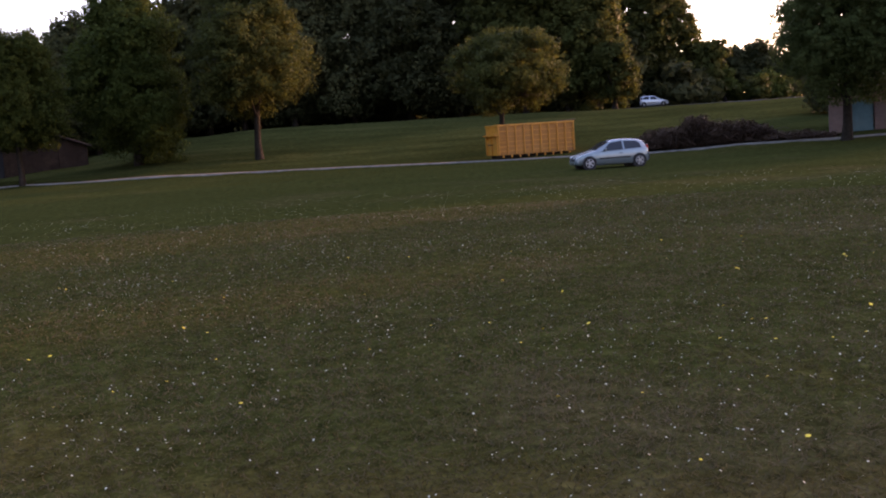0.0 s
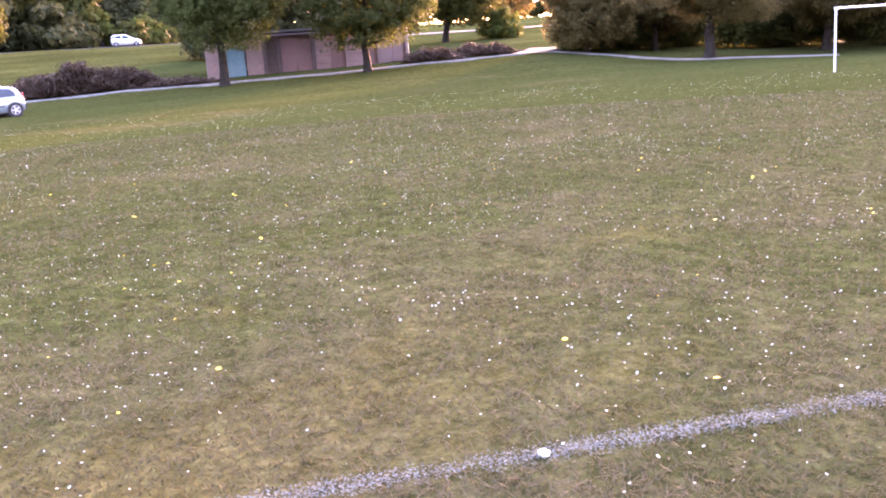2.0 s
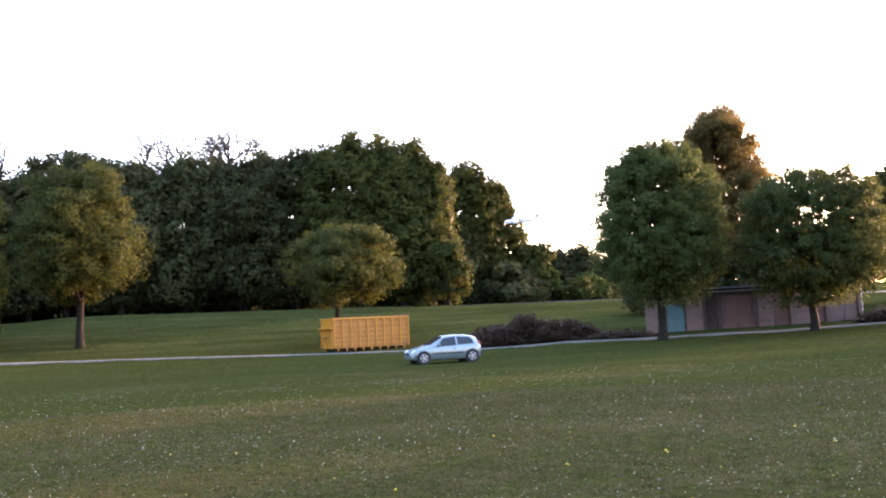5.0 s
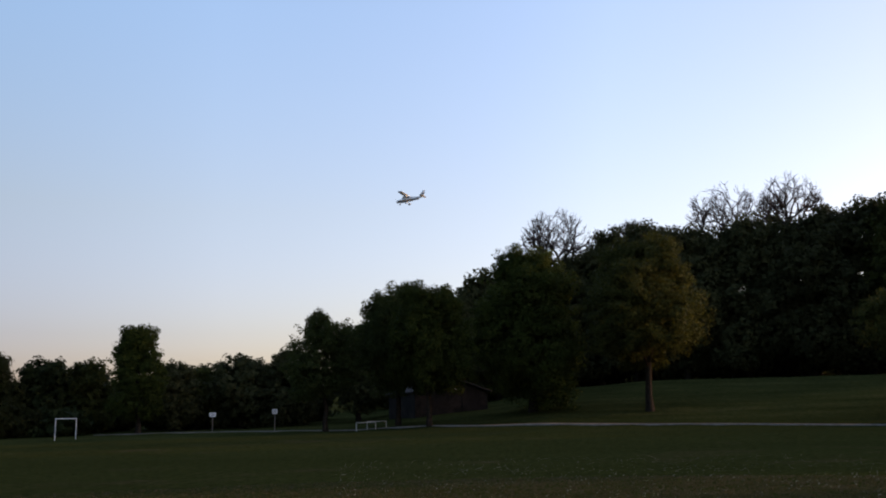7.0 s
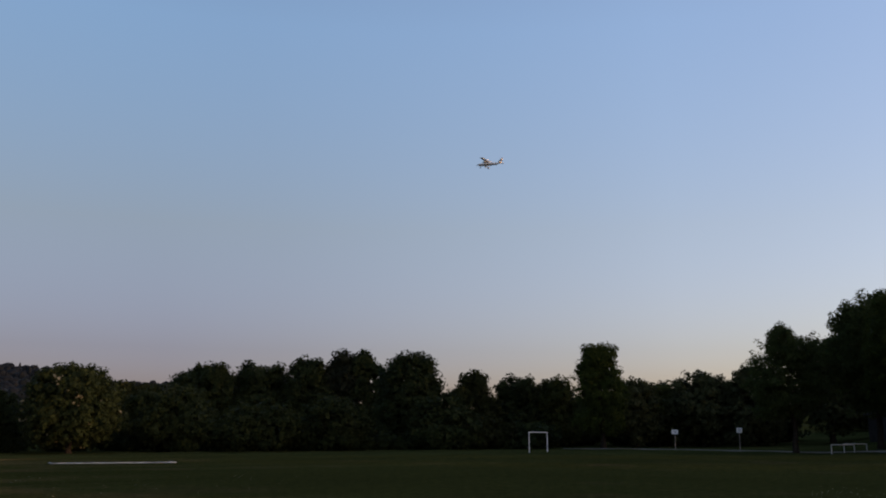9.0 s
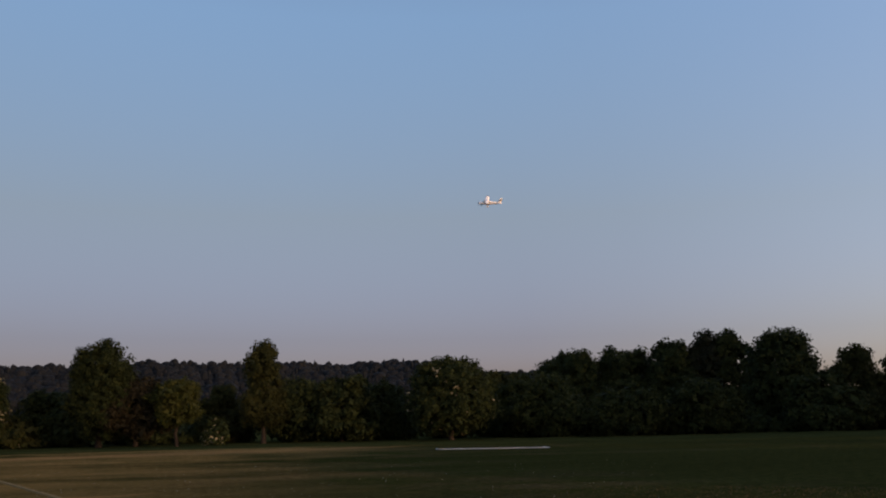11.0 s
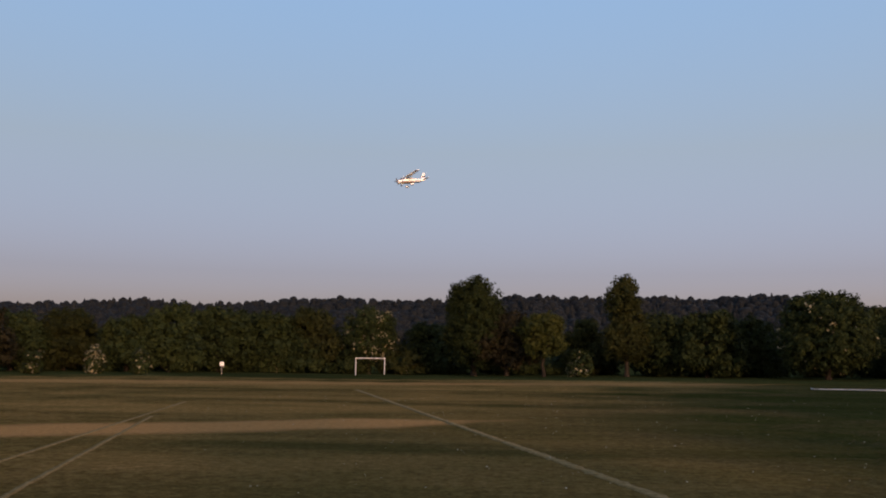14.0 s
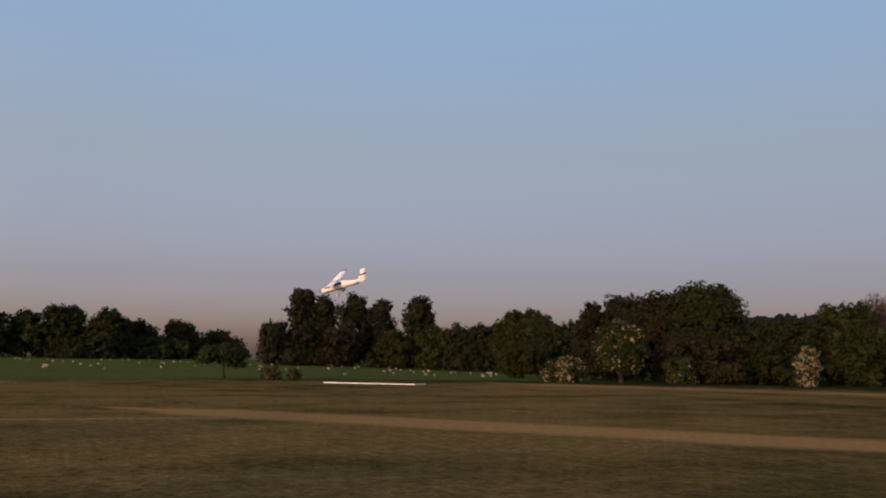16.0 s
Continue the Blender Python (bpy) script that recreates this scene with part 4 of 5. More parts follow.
for m in (M_PATH, M_KERB, M_CHALK, M_FAINT):
    m.node_tree.nodes["Principled BSDF"].inputs["Specular IOR Level"].default_value = 0.03


def chalk(x0, y0, x1, y1, half, mat, seed):
    n = max(8, int(math.hypot(x1 - x0, y1 - y0) / 0.12))
    ribbon("pitch_line", [(x0 + (x1 - x0) * k / n, y0 + (y1 - y0) * k / n) for k in range(n + 1)], half, 0.012, mat, "worn white chalk line on the grass", "line", 0.02, 0.22, seed)


chalk(1.75, 10.4, -8.6, 45, 0.09, M_FAINT, 2)
chalk(-6.9, 9.0, -11.9, 31, 0.04, M_FAINT, 3)
chalk(-5.7, 9.4, -9.9, 23.5, 0.04, M_FAINT, 4)
chalk(-27.6, -2, -25.4, 8, 0.05, M_FAINT, 5)


# ---- goals ----
M_RUST = surface("dull_metal", (0.16, 0.14, 0.12), (0.30, 0.27, 0.24), 8, 0.5, 0.7)


def goal(p, turn, wide, high, label):
    g = new("goal")
    g.matrix_world = Matrix.Translation(p) @ pose(0, 0, 0, 0, 0, turn)
    for s in (-1, 1):
        post = part("post", one(rod, (s * wide / 2, 0, -0.1), (s * wide / 2, 0, high - 0.04), 0.032), M_WHITE, g)
        part("elbow", one(rod, (s * (wide / 2 - 0.12), 0, high - 0.055), (s * (wide / 2 + 0.05), 0, high - 0.05), 0.037, 12), M_WHITE, post)
    part("crossbar", one(rod, (-wide / 2 + 0.05, 0, high - 0.045), (wide / 2 - 0.05, 0, high - 0.045), 0.032), M_WHITE, g)
    return tagged(g, label, "goal", "goals")


pc = at(-59.8, 34.0)
ca = radians(-112)
goal(pc + Vector((math.cos(ca) * 3.2, math.sin(ca) * 3.2, -0.02)), -112, 6.4, 2.13, "white tubular football goal without a net")
goal(at(100.0, 100.5, 0.0), 100 - 90 + 32, 3.66, 1.83, "small white football goal without a net before the hedge")
goal(at(45.4, 90, 0.05), 45.4 - 90 + 62, 3.66, 1.83, "small white football goal without a net, seen from its side")


M_GREYWHITE = surface("weathered_white_paint", (0.25, 0.25, 0.24), (0.5, 0.5, 0.48), 1.2, 0.6, 0, 0.05, 40, (0.05, 0.05, 0.03), 0.9)


def lying_goal(p0, p1, label, paint, thick):
    """A goal frame that lies on its face in the grass."""
    d = p1 - p0
    g = new("fallen_goal")
    g.matrix_world = Matrix.Translation(p0.lerp(p1, 0.5)) @ pose(0, 0, 0, 0, 0, math.degrees(math.atan2(d.y, d.x)))
    w = d.length
    part("crossbar", one(rod, (-w / 2, 0, 0.075), (w / 2, 0, 0.075), thick), paint, g)
    for s in (-1, 1):
        part("post", one(rod, (s * w / 2, 0, 0.075), (s * w / 2, 2.0, 0.06), thick), paint, g)
    return tagged(g, label, "goal", "goals")


lying_goal(at(73.7, 57), at(67.0, 58), "weathered white goal frame lying flat in the grass", M_GREYWHITE, 0.032)
lying_goal(at(157.2, 68), at(151.6, 65), "white goal frame lying flat in the grass", M_WHITE, 0.036)


# ---- garages ----
M_BRICK, bn, bl, bb = material("brown_brick", 0.85)
bco = bn.new("ShaderNodeTexCoord").outputs["Object"]
bmap = bn.new("ShaderNodeMapping")
bmap.inputs["Rotation"].default_value = (radians(90), 0, 0)
bl.new(bco, bmap.inputs[0])
bt = bn.new("ShaderNodeTexBrick")
bt.inputs["Scale"].default_value = 1.0
bt.inputs["Brick Width"].default_value, bt.inputs["Row Height"].default_value, bt.inputs["Mortar Size"].default_value = 0.225, 0.075, 0.01
bt.inputs["Color1"].default_value, bt.inputs["Color2"].default_value, bt.inputs["Mortar"].default_value = (0.23, 0.118, 0.09, 1), (0.165, 0.085, 0.066, 1), (0.23, 0.19, 0.165, 1)
bl.new(bmap.outputs[0], bt.inputs["Vector"])
bl.new(mix(bn, bl, 0.5, bt.outputs[0], ramp(bn, bl, noise_tex(bn, bl, 0.9, 6, bco, 0.7).outputs[0], [(0.3, (0.3,) * 3), (0.7, (0.65,) * 3)]).outputs[0], 'OVERLAY'), bb.inputs["Base Color"])
M_TEAL = surface("teal_paint", (0.05, 0.13, 0.14), (0.08, 0.19, 0.20), 2, 0.5)
M_PANEL = surface("brown_panel", (0.145, 0.072, 0.058), (0.215, 0.112, 0.09), 0.8, 0.7)
M_PALE = surface("pale_panel", (0.20, 0.115, 0.095), (0.27, 0.165, 0.14), 0.8, 0.7)
M_TIMBER = surface("dark_timber", (0.055, 0.034, 0.028), (0.105, 0.066, 0.054), 5, 0.85)
M_FELT = surface("roof_felt", (0.05, 0.042, 0.038), (0.09, 0.075, 0.068), 2, 0.95)


def garages():
    a, b = at(-23.0, 66.0), at(-35.0, 67.5)
    d = b - a
    length = math.hypot(d.x, d.y)
    z0 = min(a.z, b.z)
    g = new("garage_row")
    g.matrix_world = Matrix.Translation((a.x, a.y, z0 + 0.0)) @ pose(0, 0, 0, 0, 0, math.degrees(math.atan2(d.y, d.x)))
    # local x along the front, -y... +y side decided so that the back lies away from the field
    back = 1 if g.matrix_world.to_3x3() @ Vector((0, 1, 0)) @ Vector((a.x, a.y, 0)) > 0 else -1
    u = length / 1035.0
    h = 2.72
    f = lambda px: (px - 352) * u
    depth = 5.5
    part("wall", boxes((f(450) - 0, 0.22, h + 0.4, pose(f(450) / 2, back * 0.11, h / 2 - 0.2))), M_BRICK, g, "reddish-brown brick wall")
    part("wall", boxes((f(645) - f(553), 0.22, h + 0.4, pose((f(645) + f(553)) / 2, back * 0.11, h / 2 - 0.2))), M_BRICK, g)
    part("wall", boxes((length, 0.2, h + 0.4, pose(length / 2, back * depth, h / 2 - 0.2))), M_BRICK, g)
    for x in (0.1, length - 0.1):
        part("wall", boxes((0.2, depth - 0.35, h + 0.4, pose(x, back * (depth / 2 + 0.06), h / 2 - 0.2))), M_BRICK, g)
    door = part("door", boxes((f(550) - f(453) - 0.08, 0.06, 2.08, pose((f(550) + f(453)) / 2, back * 0.14, 1.04), 0.01)), M_TEAL, g, "teal-painted plain door")
    part("handle", boxes((0.03, 0.05, 0.14, pose(f(540), -back * 0.02 + back * 0.1, 1.0), 0.005)), M_RUST, door)
    part("lintel", boxes((f(553) - f(450), 0.2, h - 2.1, pose((f(553) + f(450)) / 2, back * 0.11, 2.1 + (h - 2.1) / 2))), M_BRICK, g)
    edges = [645, 722, 897, 1070, 1236, 1387]
    for k in range(5):
        x0, x1 = f(edges[k]) + 0.12, f(edges[k + 1]) - 0.12
        mid = (x0 + x1) / 2
        mats = (M_TIMBER, M_PANEL, M_PANEL, M_PANEL, M_PALE)
        n = 1 if k == 0 else 2
        for q in range(n):
            w = (x1 - x0) / n
            leaf = part("garage_door", boxes((w - 0.03, 0.06, h - 0.35, pose(x0 + w * (q + 0.5), back * (0.2 + 0.02 * q), (h - 0.35) / 2 + 0.05), 0.012)), M_PALE if (k, q) in ((2, 0), (3, 0), (4, 1)) else mats[k], g)
            for s in range(1, 4):
                part("rail", boxes((w - 0.1, 0.03, 0.05, pose(x0 + w * (q + 0.5), back * (0.2 + 0.02 * q) - back * 0.045, s * 0.55), 0.006)), mats[k], leaf)
        part("fascia", boxes((x1 - x0, 0.12, 0.3, pose(mid, back * 0.16, h - 0.15), 0.01)), M_TIMBER, g)
    for e in edges:
        part("pier", boxes((0.24, 0.34, h + 0.4, pose(f(e), back * 0.10, h / 2 - 0.2), 0.01)), M_TIMBER if e < 1000 else M_BRICK, g)
    part("downpipe", one(rod, (length + 0.12, back * 0.1, 0.0), (length + 0.12, back * 0.1, h), 0.05), M_WHITE, g, "white plastic downpipe")
    bm = boxes((length + 0.5, depth + 0.6, 0.12, pose(length / 2, back * (depth / 2), h + 0.09) @ pose(0, 0, 0, back * -2.0, 0, 0), 0.02))
    part("roof", bm, M_FELT, g, "flat grey felt roof")
    part("gutter", one(rod, (-0.2, -back * 0.36, h - 0.06), (length + 0.2, -back * 0.36, h - 0.06), 0.05), M_TIMBER, g)
    tagged(g, "long low row of brown brick garages with a teal door", "garage")


garages()


# ---- dark house behind the trees ----
M_DARKWALL = surface("dark_render", (0.012, 0.011, 0.010), (0.026, 0.022, 0.020), 1.2, 0.8)
M_ROOFTILE = surface("roof_tiles", (0.018, 0.015, 0.014), (0.036, 0.028, 0.026), 3, 0.9)
M_PANE, _, _, _ = material("dark_glass", 0.06, 0.0, (0.02, 0.025, 0.03))
M_LAMP, ln, ll, lb = material("lamp_glow", 0.4, 0, (0.8, 0.8, 0.8))
lb.inputs["Emission Color"].default_value = (1.0, 0.95, 0.85, 1)
lb.inputs["Emission Strength"].default_value = 0.3


M_DARKWALL.node_tree.nodes["Principled BSDF"].inputs["Specular IOR Level"].default_value = 0.05


def house(az, r, turn, wide, deep, wall_h, roof_h, label):
    g = new("house")
    g.matrix_world = Matrix.Translation(at(az, r)) @ pose(0, 0, 0, 0, 0, az - 90 + turn)
    part("wall", boxes((wide, deep, wall_h + 1.0, pose(0, 0, wall_h / 2 - 0.5), 0.02)), M_DARKWALL, g)
    bm = bmesh.new()
    w2, d2 = wide / 2 + 0.3, deep / 2 + 0.3
    for s in (-1, 1):
        box(bm, math.hypot(w2, roof_h) + 0.1, 2 * d2, 0.14, Matrix.Translation((s * w2 / 2, 0, wall_h + roof_h / 2)) @ pose(0, 0, 0, 0, s * math.degrees(math.atan2(roof_h, w2)), 0), 0.01)
    part("roof", bm, M_ROOFTILE, g)
    bm = bmesh.new()
    vs = [bm.verts.new(c) for c in ((-w2 + 0.3, -deep / 2 + 0.01, wall_h), (w2 - 0.3, -deep / 2 + 0.01, wall_h), (0, -deep / 2 + 0.01, wall_h + roof_h - 0.15), (-w2 + 0.3, -deep / 2 + 0.2, wall_h), (w2 - 0.3, -deep / 2 + 0.2, wall_h), (0, -deep / 2 + 0.2, wall_h + roof_h - 0.15))]
    for q in ((0, 1, 2), (5, 4, 3), (0, 2, 5, 3), (2, 1, 4, 5)):
        bm.faces.new([vs[k] for k in q])
    part("gable", bm, M_DARKWALL, g)
    part("door", boxes((0.95, 0.07, 2.05, pose(wide * 0.2, -deep / 2 - 0.03, 1.02), 0.01)), M_DARKWALL, g)
    part("security_light", boxes((0.28, 0.12, 0.22, pose(wide * 0.05, -deep / 2 - 0.08, wall_h + 0.35), 0.03)), M_LAMP, g, "small bright security light")
    return tagged(g, label, "house")


house(23.8, 100, 20, 8.0, 9, 2.0, 1.5, "low dark house with a pitched roof behind the trees")


# ---- roll-off container ----
def orange_paint():
    m = surface("orange_paint", (0.42, 0.145, 0.010), (0.58, 0.215, 0.016), 1.2, 0.5, 0.0, 0.1, 40, (0.20, 0.085, 0.03), 0.6)
    return m


M_ORANGE = orange_paint()
M_ORANGE_DULL = surface("faded_orange_paint", (0.27, 0.095, 0.012), (0.42, 0.155, 0.016), 0.9, 0.6, 0.0, 0.15, 40, (0.12, 0.055, 0.025), 0.7)
M_UNDER = surface("dark_steel", (0.03, 0.022, 0.018), (0.07, 0.05, 0.04), 6, 0.7, 0.5)


def container():
    L, W, H, low = 6.1, 2.4, 2.42, 0.22
    g = new("waste_container")
    az = -5.75
    p = at(az, 69.3)
    g.matrix_world = Matrix.Translation(p) @ pose(0, 0, 0, 0, 0, az + 90 + 24)
    # local +x is the end turned to the field, +y the side turned to it
    z = low + (H - low) / 2
    for s in (-1, 1):
        side = part("side_panel", boxes((L, 0.05, H - low, pose(0, s * (W / 2 - 0.05), z), 0.006)), M_ORANGE_DULL, g)
        n = 9
        for k in range(n + 1):
            part("rib", boxes((0.09, 0.09, H - low - 0.16, pose(-L / 2 + 0.06 + (L - 0.12) * k / n, s * (W / 2 + 0.015), z - 0.02), 0.012)), M_ORANGE, side)
        for q in (0.30, 0.62, 0.95, 1.32, 1.70):
            part("rail", boxes((L - 0.05, 0.05, 0.06, pose(0, s * (W / 2 - 0.005), low + q), 0.01)), M_ORANGE, side)
        part("top_rim", boxes((L + 0.06, 0.14, 0.13, pose(0, s * (W / 2 - 0.01), H - 0.06), 0.02)), M_ORANGE, side)
        for k in range(n):
            part("ladder_rung" if k == 0 else "foot", boxes((0.10, 0.10, low - 0.02, pose(-L / 2 + 0.4 + (L - 0.8) * k / (n - 1), s * (W / 2 - 0.12), low / 2 + 0.01), 0.01)), M_ORANGE, g)
    for k in range(6):
        part("ladder_rung", boxes((0.5, 0.05, 0.045, pose(L / 2 - 0.35, W / 2 + 0.05, low + 0.25 + 0.3 * k), 0.008)), M_ORANGE, g)
    end = part("end_door", boxes((0.06, W - 0.12, H - low, pose(L / 2 - 0.03, 0, z), 0.006)), M_ORANGE, g)
    for q in (-1, 0, 1):
        part("rib", boxes((0.09, 0.10, H - low - 0.7, pose(L / 2 + 0.04, q * (W / 2 - 0.16), z - 0.3), 0.012)), M_ORANGE, end)
    part("lintel", boxes((0.30, W, 0.10, pose(L / 2 + 0.1, 0, H - 0.75), 0.015)), M_ORANGE, end)
    part("hook_bar", one(rod, (L / 2 + 0.16, -0.5, 1.0), (L / 2 + 0.16, 0.5, 1.0), 0.035), M_UNDER, end)
    part("end_panel", boxes((0.06, W - 0.12, H - low, pose(-L / 2 + 0.03, 0, z), 0.006)), M_ORANGE, g)
    for s in (-1, 1):
        part("end_rim", boxes((0.12, W - 0.2, 0.12, pose(s * (L / 2 - 0.02), 0, H - 0.065), 0.02)), M_ORANGE, g)
    part("floor", boxes((L - 0.14, W - 0.16, 0.1, pose(0, 0, low + 0.05))), M_UNDER, g)
    for s in (-1, 1):
        part("skid", boxes((L - 0.2, 0.14, low - 0.04, pose(0, s * 0.5, low / 2 - 0.02), 0.01)), M_UNDER, g)
    tagged(g, "orange steel roll-off waste container with ribbed sides", "container")
    plank = part("plank", boxes((1.5, 0.2, 0.05, pose(0, 0, 0), 0.008)), M_TIMBER)
    plank.matrix_world = g.matrix_world @ pose(-L / 2 + 0.55, W / 2 - 0.08, H + 0.06, 0, 3, 4)
    tagged(plank, "weathered timber plank on the container's rim", "plank")


container()


# ---- cars ----
def car_paint(name, dark, light):
    m, n, l, b = material(name, 0.25, 0.35)
    co = n.new("ShaderNodeTexCoord").outputs["Object"]
    t = noise_tex(n, l, 900, 1, co)
    d = noise_tex(n, l, 3, 5, co)
    c = mix(n, l, t.outputs[0], dark, light)
    l.new(mix(n, l, 0.25, c, ramp(n, l, d.outputs[0], [(0.35, (0.35,) * 3), (0.65, (0.6,) * 3)]).outputs[0], 'OVERLAY'), b.inputs["Base Color"])
    b.inputs["Coat Weight"].default_value = 0.6
    return m


M_SILVER = car_paint("silver_paint", (0.125, 0.165, 0.178), (0.195, 0.240, 0.252))
M_SILVER2 = car_paint("pale_silver_paint", (0.60, 0.62, 0.65), (0.75, 0.77, 0.80))
M_GLASS, _, _, gb = material("car_glass", 0.04, 0.0, (0.015, 0.02, 0.025))
gb.inputs["Specular IOR Level"].default_value = 0.3
M_RUBBER = surface("rubber", (0.012, 0.012, 0.012), (0.03, 0.03, 0.03), 10, 0.85)
M_TRIM = surface("black_trim", (0.02, 0.02, 0.022), (0.04, 0.04, 0.042), 8, 0.6)
for m in (M_RUBBER, M_TRIM):
    m.node_tree.nodes["Principled BSDF"].inputs["Specular IOR Level"].default_value = 0.08
M_ALLOY = surface("alloy", (0.26, 0.26, 0.27), (0.38, 0.38, 0.39), 10, 0.4, 0.8)
M_LENS, _, _, _ = material("clear_lens", 0.1, 0.0, (0.55, 0.57, 0.6))
M_RED, _, _, _ = material("red_lens", 0.15, 0.0, (0.35, 0.02, 0.015))
M_PLATE = surface("plate", (0.55, 0.55, 0.5), (0.65, 0.65, 0.6), 5, 0.5)


def car(name, L, H, W, base, estate, paint, label):
    """A small car, nose to +x, standing on z = 0, made from stations along its length."""
    g = new(name)
    k = L / 3.82
    h = H / 1.44
    xs = np.array([-1.73, -1.71, -1.65, -1.52, -1.28, -0.9, -0.4, 0.0, 0.3, 0.62, 0.95, 1.25, 1.55, 1.76, 1.88, 1.92]) * k
    belt = np.array([0.50, 0.78, 0.90, 0.93, 0.92, 0.91, 0.90, 0.89, 0.885, 0.88, 0.86, 0.81, 0.74, 0.66, 0.56, 0.42]) * h
    roof = np.array([0.52, 0.82, 1.02, 1.25, 1.37, 1.42, 1.44, 1.42, 1.33, 1.14, 0.94, 0.87, 0.78, 0.69, 0.58, 0.44]) * h
    if estate:
        roof[:5] = np.array([0.60, 1.0, 1.25, 1.38, 1.42]) * h
    sill = np.array([0.36, 0.28, 0.25, 0.22, 0.20, 0.19, 0.19, 0.19, 0.19, 0.19, 0.20, 0.21, 0.22, 0.23, 0.26, 0.30]) * h
    hw = np.array([0.68, 0.74, 0.78, 0.81, 0.82, 0.825, 0.825, 0.825, 0.825, 0.825, 0.82, 0.81, 0.78, 0.72, 0.62, 0.50]) * W / 1.65
    top = np.array([0.55, 0.56, 0.57, 0.57, 0.58, 0.58, 0.58, 0.57, 0.57, 0.60, 0.66, 0.66, 0.62, 0.56, 0.48, 0.40]) * W / 1.65

    def ring(i):
        b, r, s, w, t = belt[i], roof[i], sill[i], hw[i], top[i]
        half = [(0.0, s - 0.02), (w * 0.8, s - 0.02), (w * 0.97, s + 0.05), (w, (s + b) / 2), (w * 0.985, b - 0.03), (w * 0.96, b), (t + (w * 0.96 - t) * 0.12, b + (r - b) * 0.86), (t * 0.9, r - 0.012), (t * 0.5, r + 0.006), (0.0, r + 0.01)]
        return [(xs[i], y, z) for y, z in half] + [(xs[i], -y, z) for y, z in half[-2:0:-1]]
    lathe_loft([ring(i) for i in range(len(xs))], paint, "body", g)

    def side_point(x, v, s, proud=0.02):
        b, r, w, t = (np.interp(x, xs, q) for q in (belt, roof, hw, top))
        y0, z0, y1, z1 = w * 0.96, b, t + (w * 0.96 - t) * 0.12, b + (r - b) * 0.86
        return (x, s * (y0 + (y1 - y0) * v + proud), z0 + (z1 - z0) * v)

    def patch(nm, outline, s, mat, parent, label=""):
        bm = bmesh.new()
        pts = [bm.verts.new(side_point(x, v, s)) for x, v in outline]
        inner = [bm.verts.new(side_point(x, v, s, -0.02)) for x, v in outline]
        n = len(pts)
        bm.faces.new(pts if s < 0 else pts[::-1])
        for i in range(n):
            q = [pts[i], pts[(i + 1) % n], inner[(i + 1) % n], inner[i]]
            bm.faces.new(q)
        bmesh.ops.recalc_face_normals(bm, faces=bm.faces[:])
        return part(nm, bm, mat, parent, label)
    for s in (-1, 1):
        door = patch("door", [(-0.42 * k, -0.02), (0.66 * k, -0.02), (0.70 * k, 0.0), (-0.42 * k, 0.0)], s, M_TRIM, g)
        patch("window", [(-0.40 * k, 0.06), (0.60 * k, 0.06), (0.55 * k, 0.25), (0.2 * k, 0.95), (-0.38 * k, 0.96)], s, M_GLASS, door)
        patch("rear_window", [(-1.32 * k, 0.10), (-0.50 * k, 0.06), (-0.48 * k, 0.95), (-1.12 * k, 0.93), (-1.28 * k, 0.6)], s, M_GLASS, g)
        if estate:
            patch("rear_window", [(-1.60 * k, 0.15), (-1.38 * k, 0.12), (-1.33 * k, 0.85), (-1.53 * k, 0.8)], s, M_GLASS, g)
        yy = s * float(np.interp(0, xs, hw))
        part("handle", boxes((0.15, 0.04, 0.035, pose(-0.28 * k, yy * 0.985, 0.74 * h), 0.012)), M_TRIM, door)
        part("side_strip", boxes((1.55 * k, 0.02, 0.06, pose(0.02, yy + s * 0.004, 0.52 * h), 0.008)), M_TRIM, g, "black rubber side strip")
        part("mirror", boxes((0.10, 0.16, 0.11, pose(0.50 * k, s * (abs(yy) + 0.06), 0.97 * h), 0.03)), paint, g)
        part("headlight", boxes((0.22, 0.26, 0.15, pose(1.70 * k, s * 0.55 * W / 1.65, 0.62 * h, 0, 20, -s * 22), 0.04)), M_LENS, g)
        part("taillight", boxes((0.10, 0.14, 0.42, pose(-1.65 * k, s * 0.66 * W / 1.65, 0.86 * h, 0, 8, 0), 0.03)), M_RED, g)
    # windscreen and rear screen

    def screen(nm, x0, x1, v0, v1):
        pts = []
        for x, v in ((x0, v0), (x1, v1)):
            b, r, t = (float(np.interp(x, xs, q)) for q in (belt, roof, top))
            pts.append((x, t * 0.95, r))
        (xa, ya, za), (xb, yb, zb) = pts
        bm = bmesh.new()
        n = Vector((zb - za, 0, -(xb - xa))).normalized()
        if n.z < 0:
            n = -n
        q = [Vector(c) for c in ((xa, -ya, za), (xa, ya, za), (xb, yb, zb), (xb, -yb, zb))]
        up = [bm.verts.new(c + n * 0.02) for c in q]
        dn = [bm.verts.new(c - n * 0.02) for c in q]
        bm.faces.new(up)
        for i in range(4):
            bm.faces.new([up[i], up[(i + 1) % 4], dn[(i + 1) % 4], dn[i]])
        bmesh.ops.recalc_face_normals(bm, faces=bm.faces[:])
        part(nm, bm, M_GLASS, g)
    screen("windscreen", 0.26 * k, 0.9 * k, 0, 0)
    screen("tailgate_window", -1.63 * k, -1.44 * k, 0, 0)
    part("front_bumper", boxes((0.16, 1.42 * W / 1.65, 0.16, pose(1.80 * k, 0, 0.38 * h), 0.05)), paint, g)
    part("grille", boxes((0.05, 0.6, 0.10, pose(1.90 * k, 0, 0.54 * h), 0.015)), M_TRIM, g)
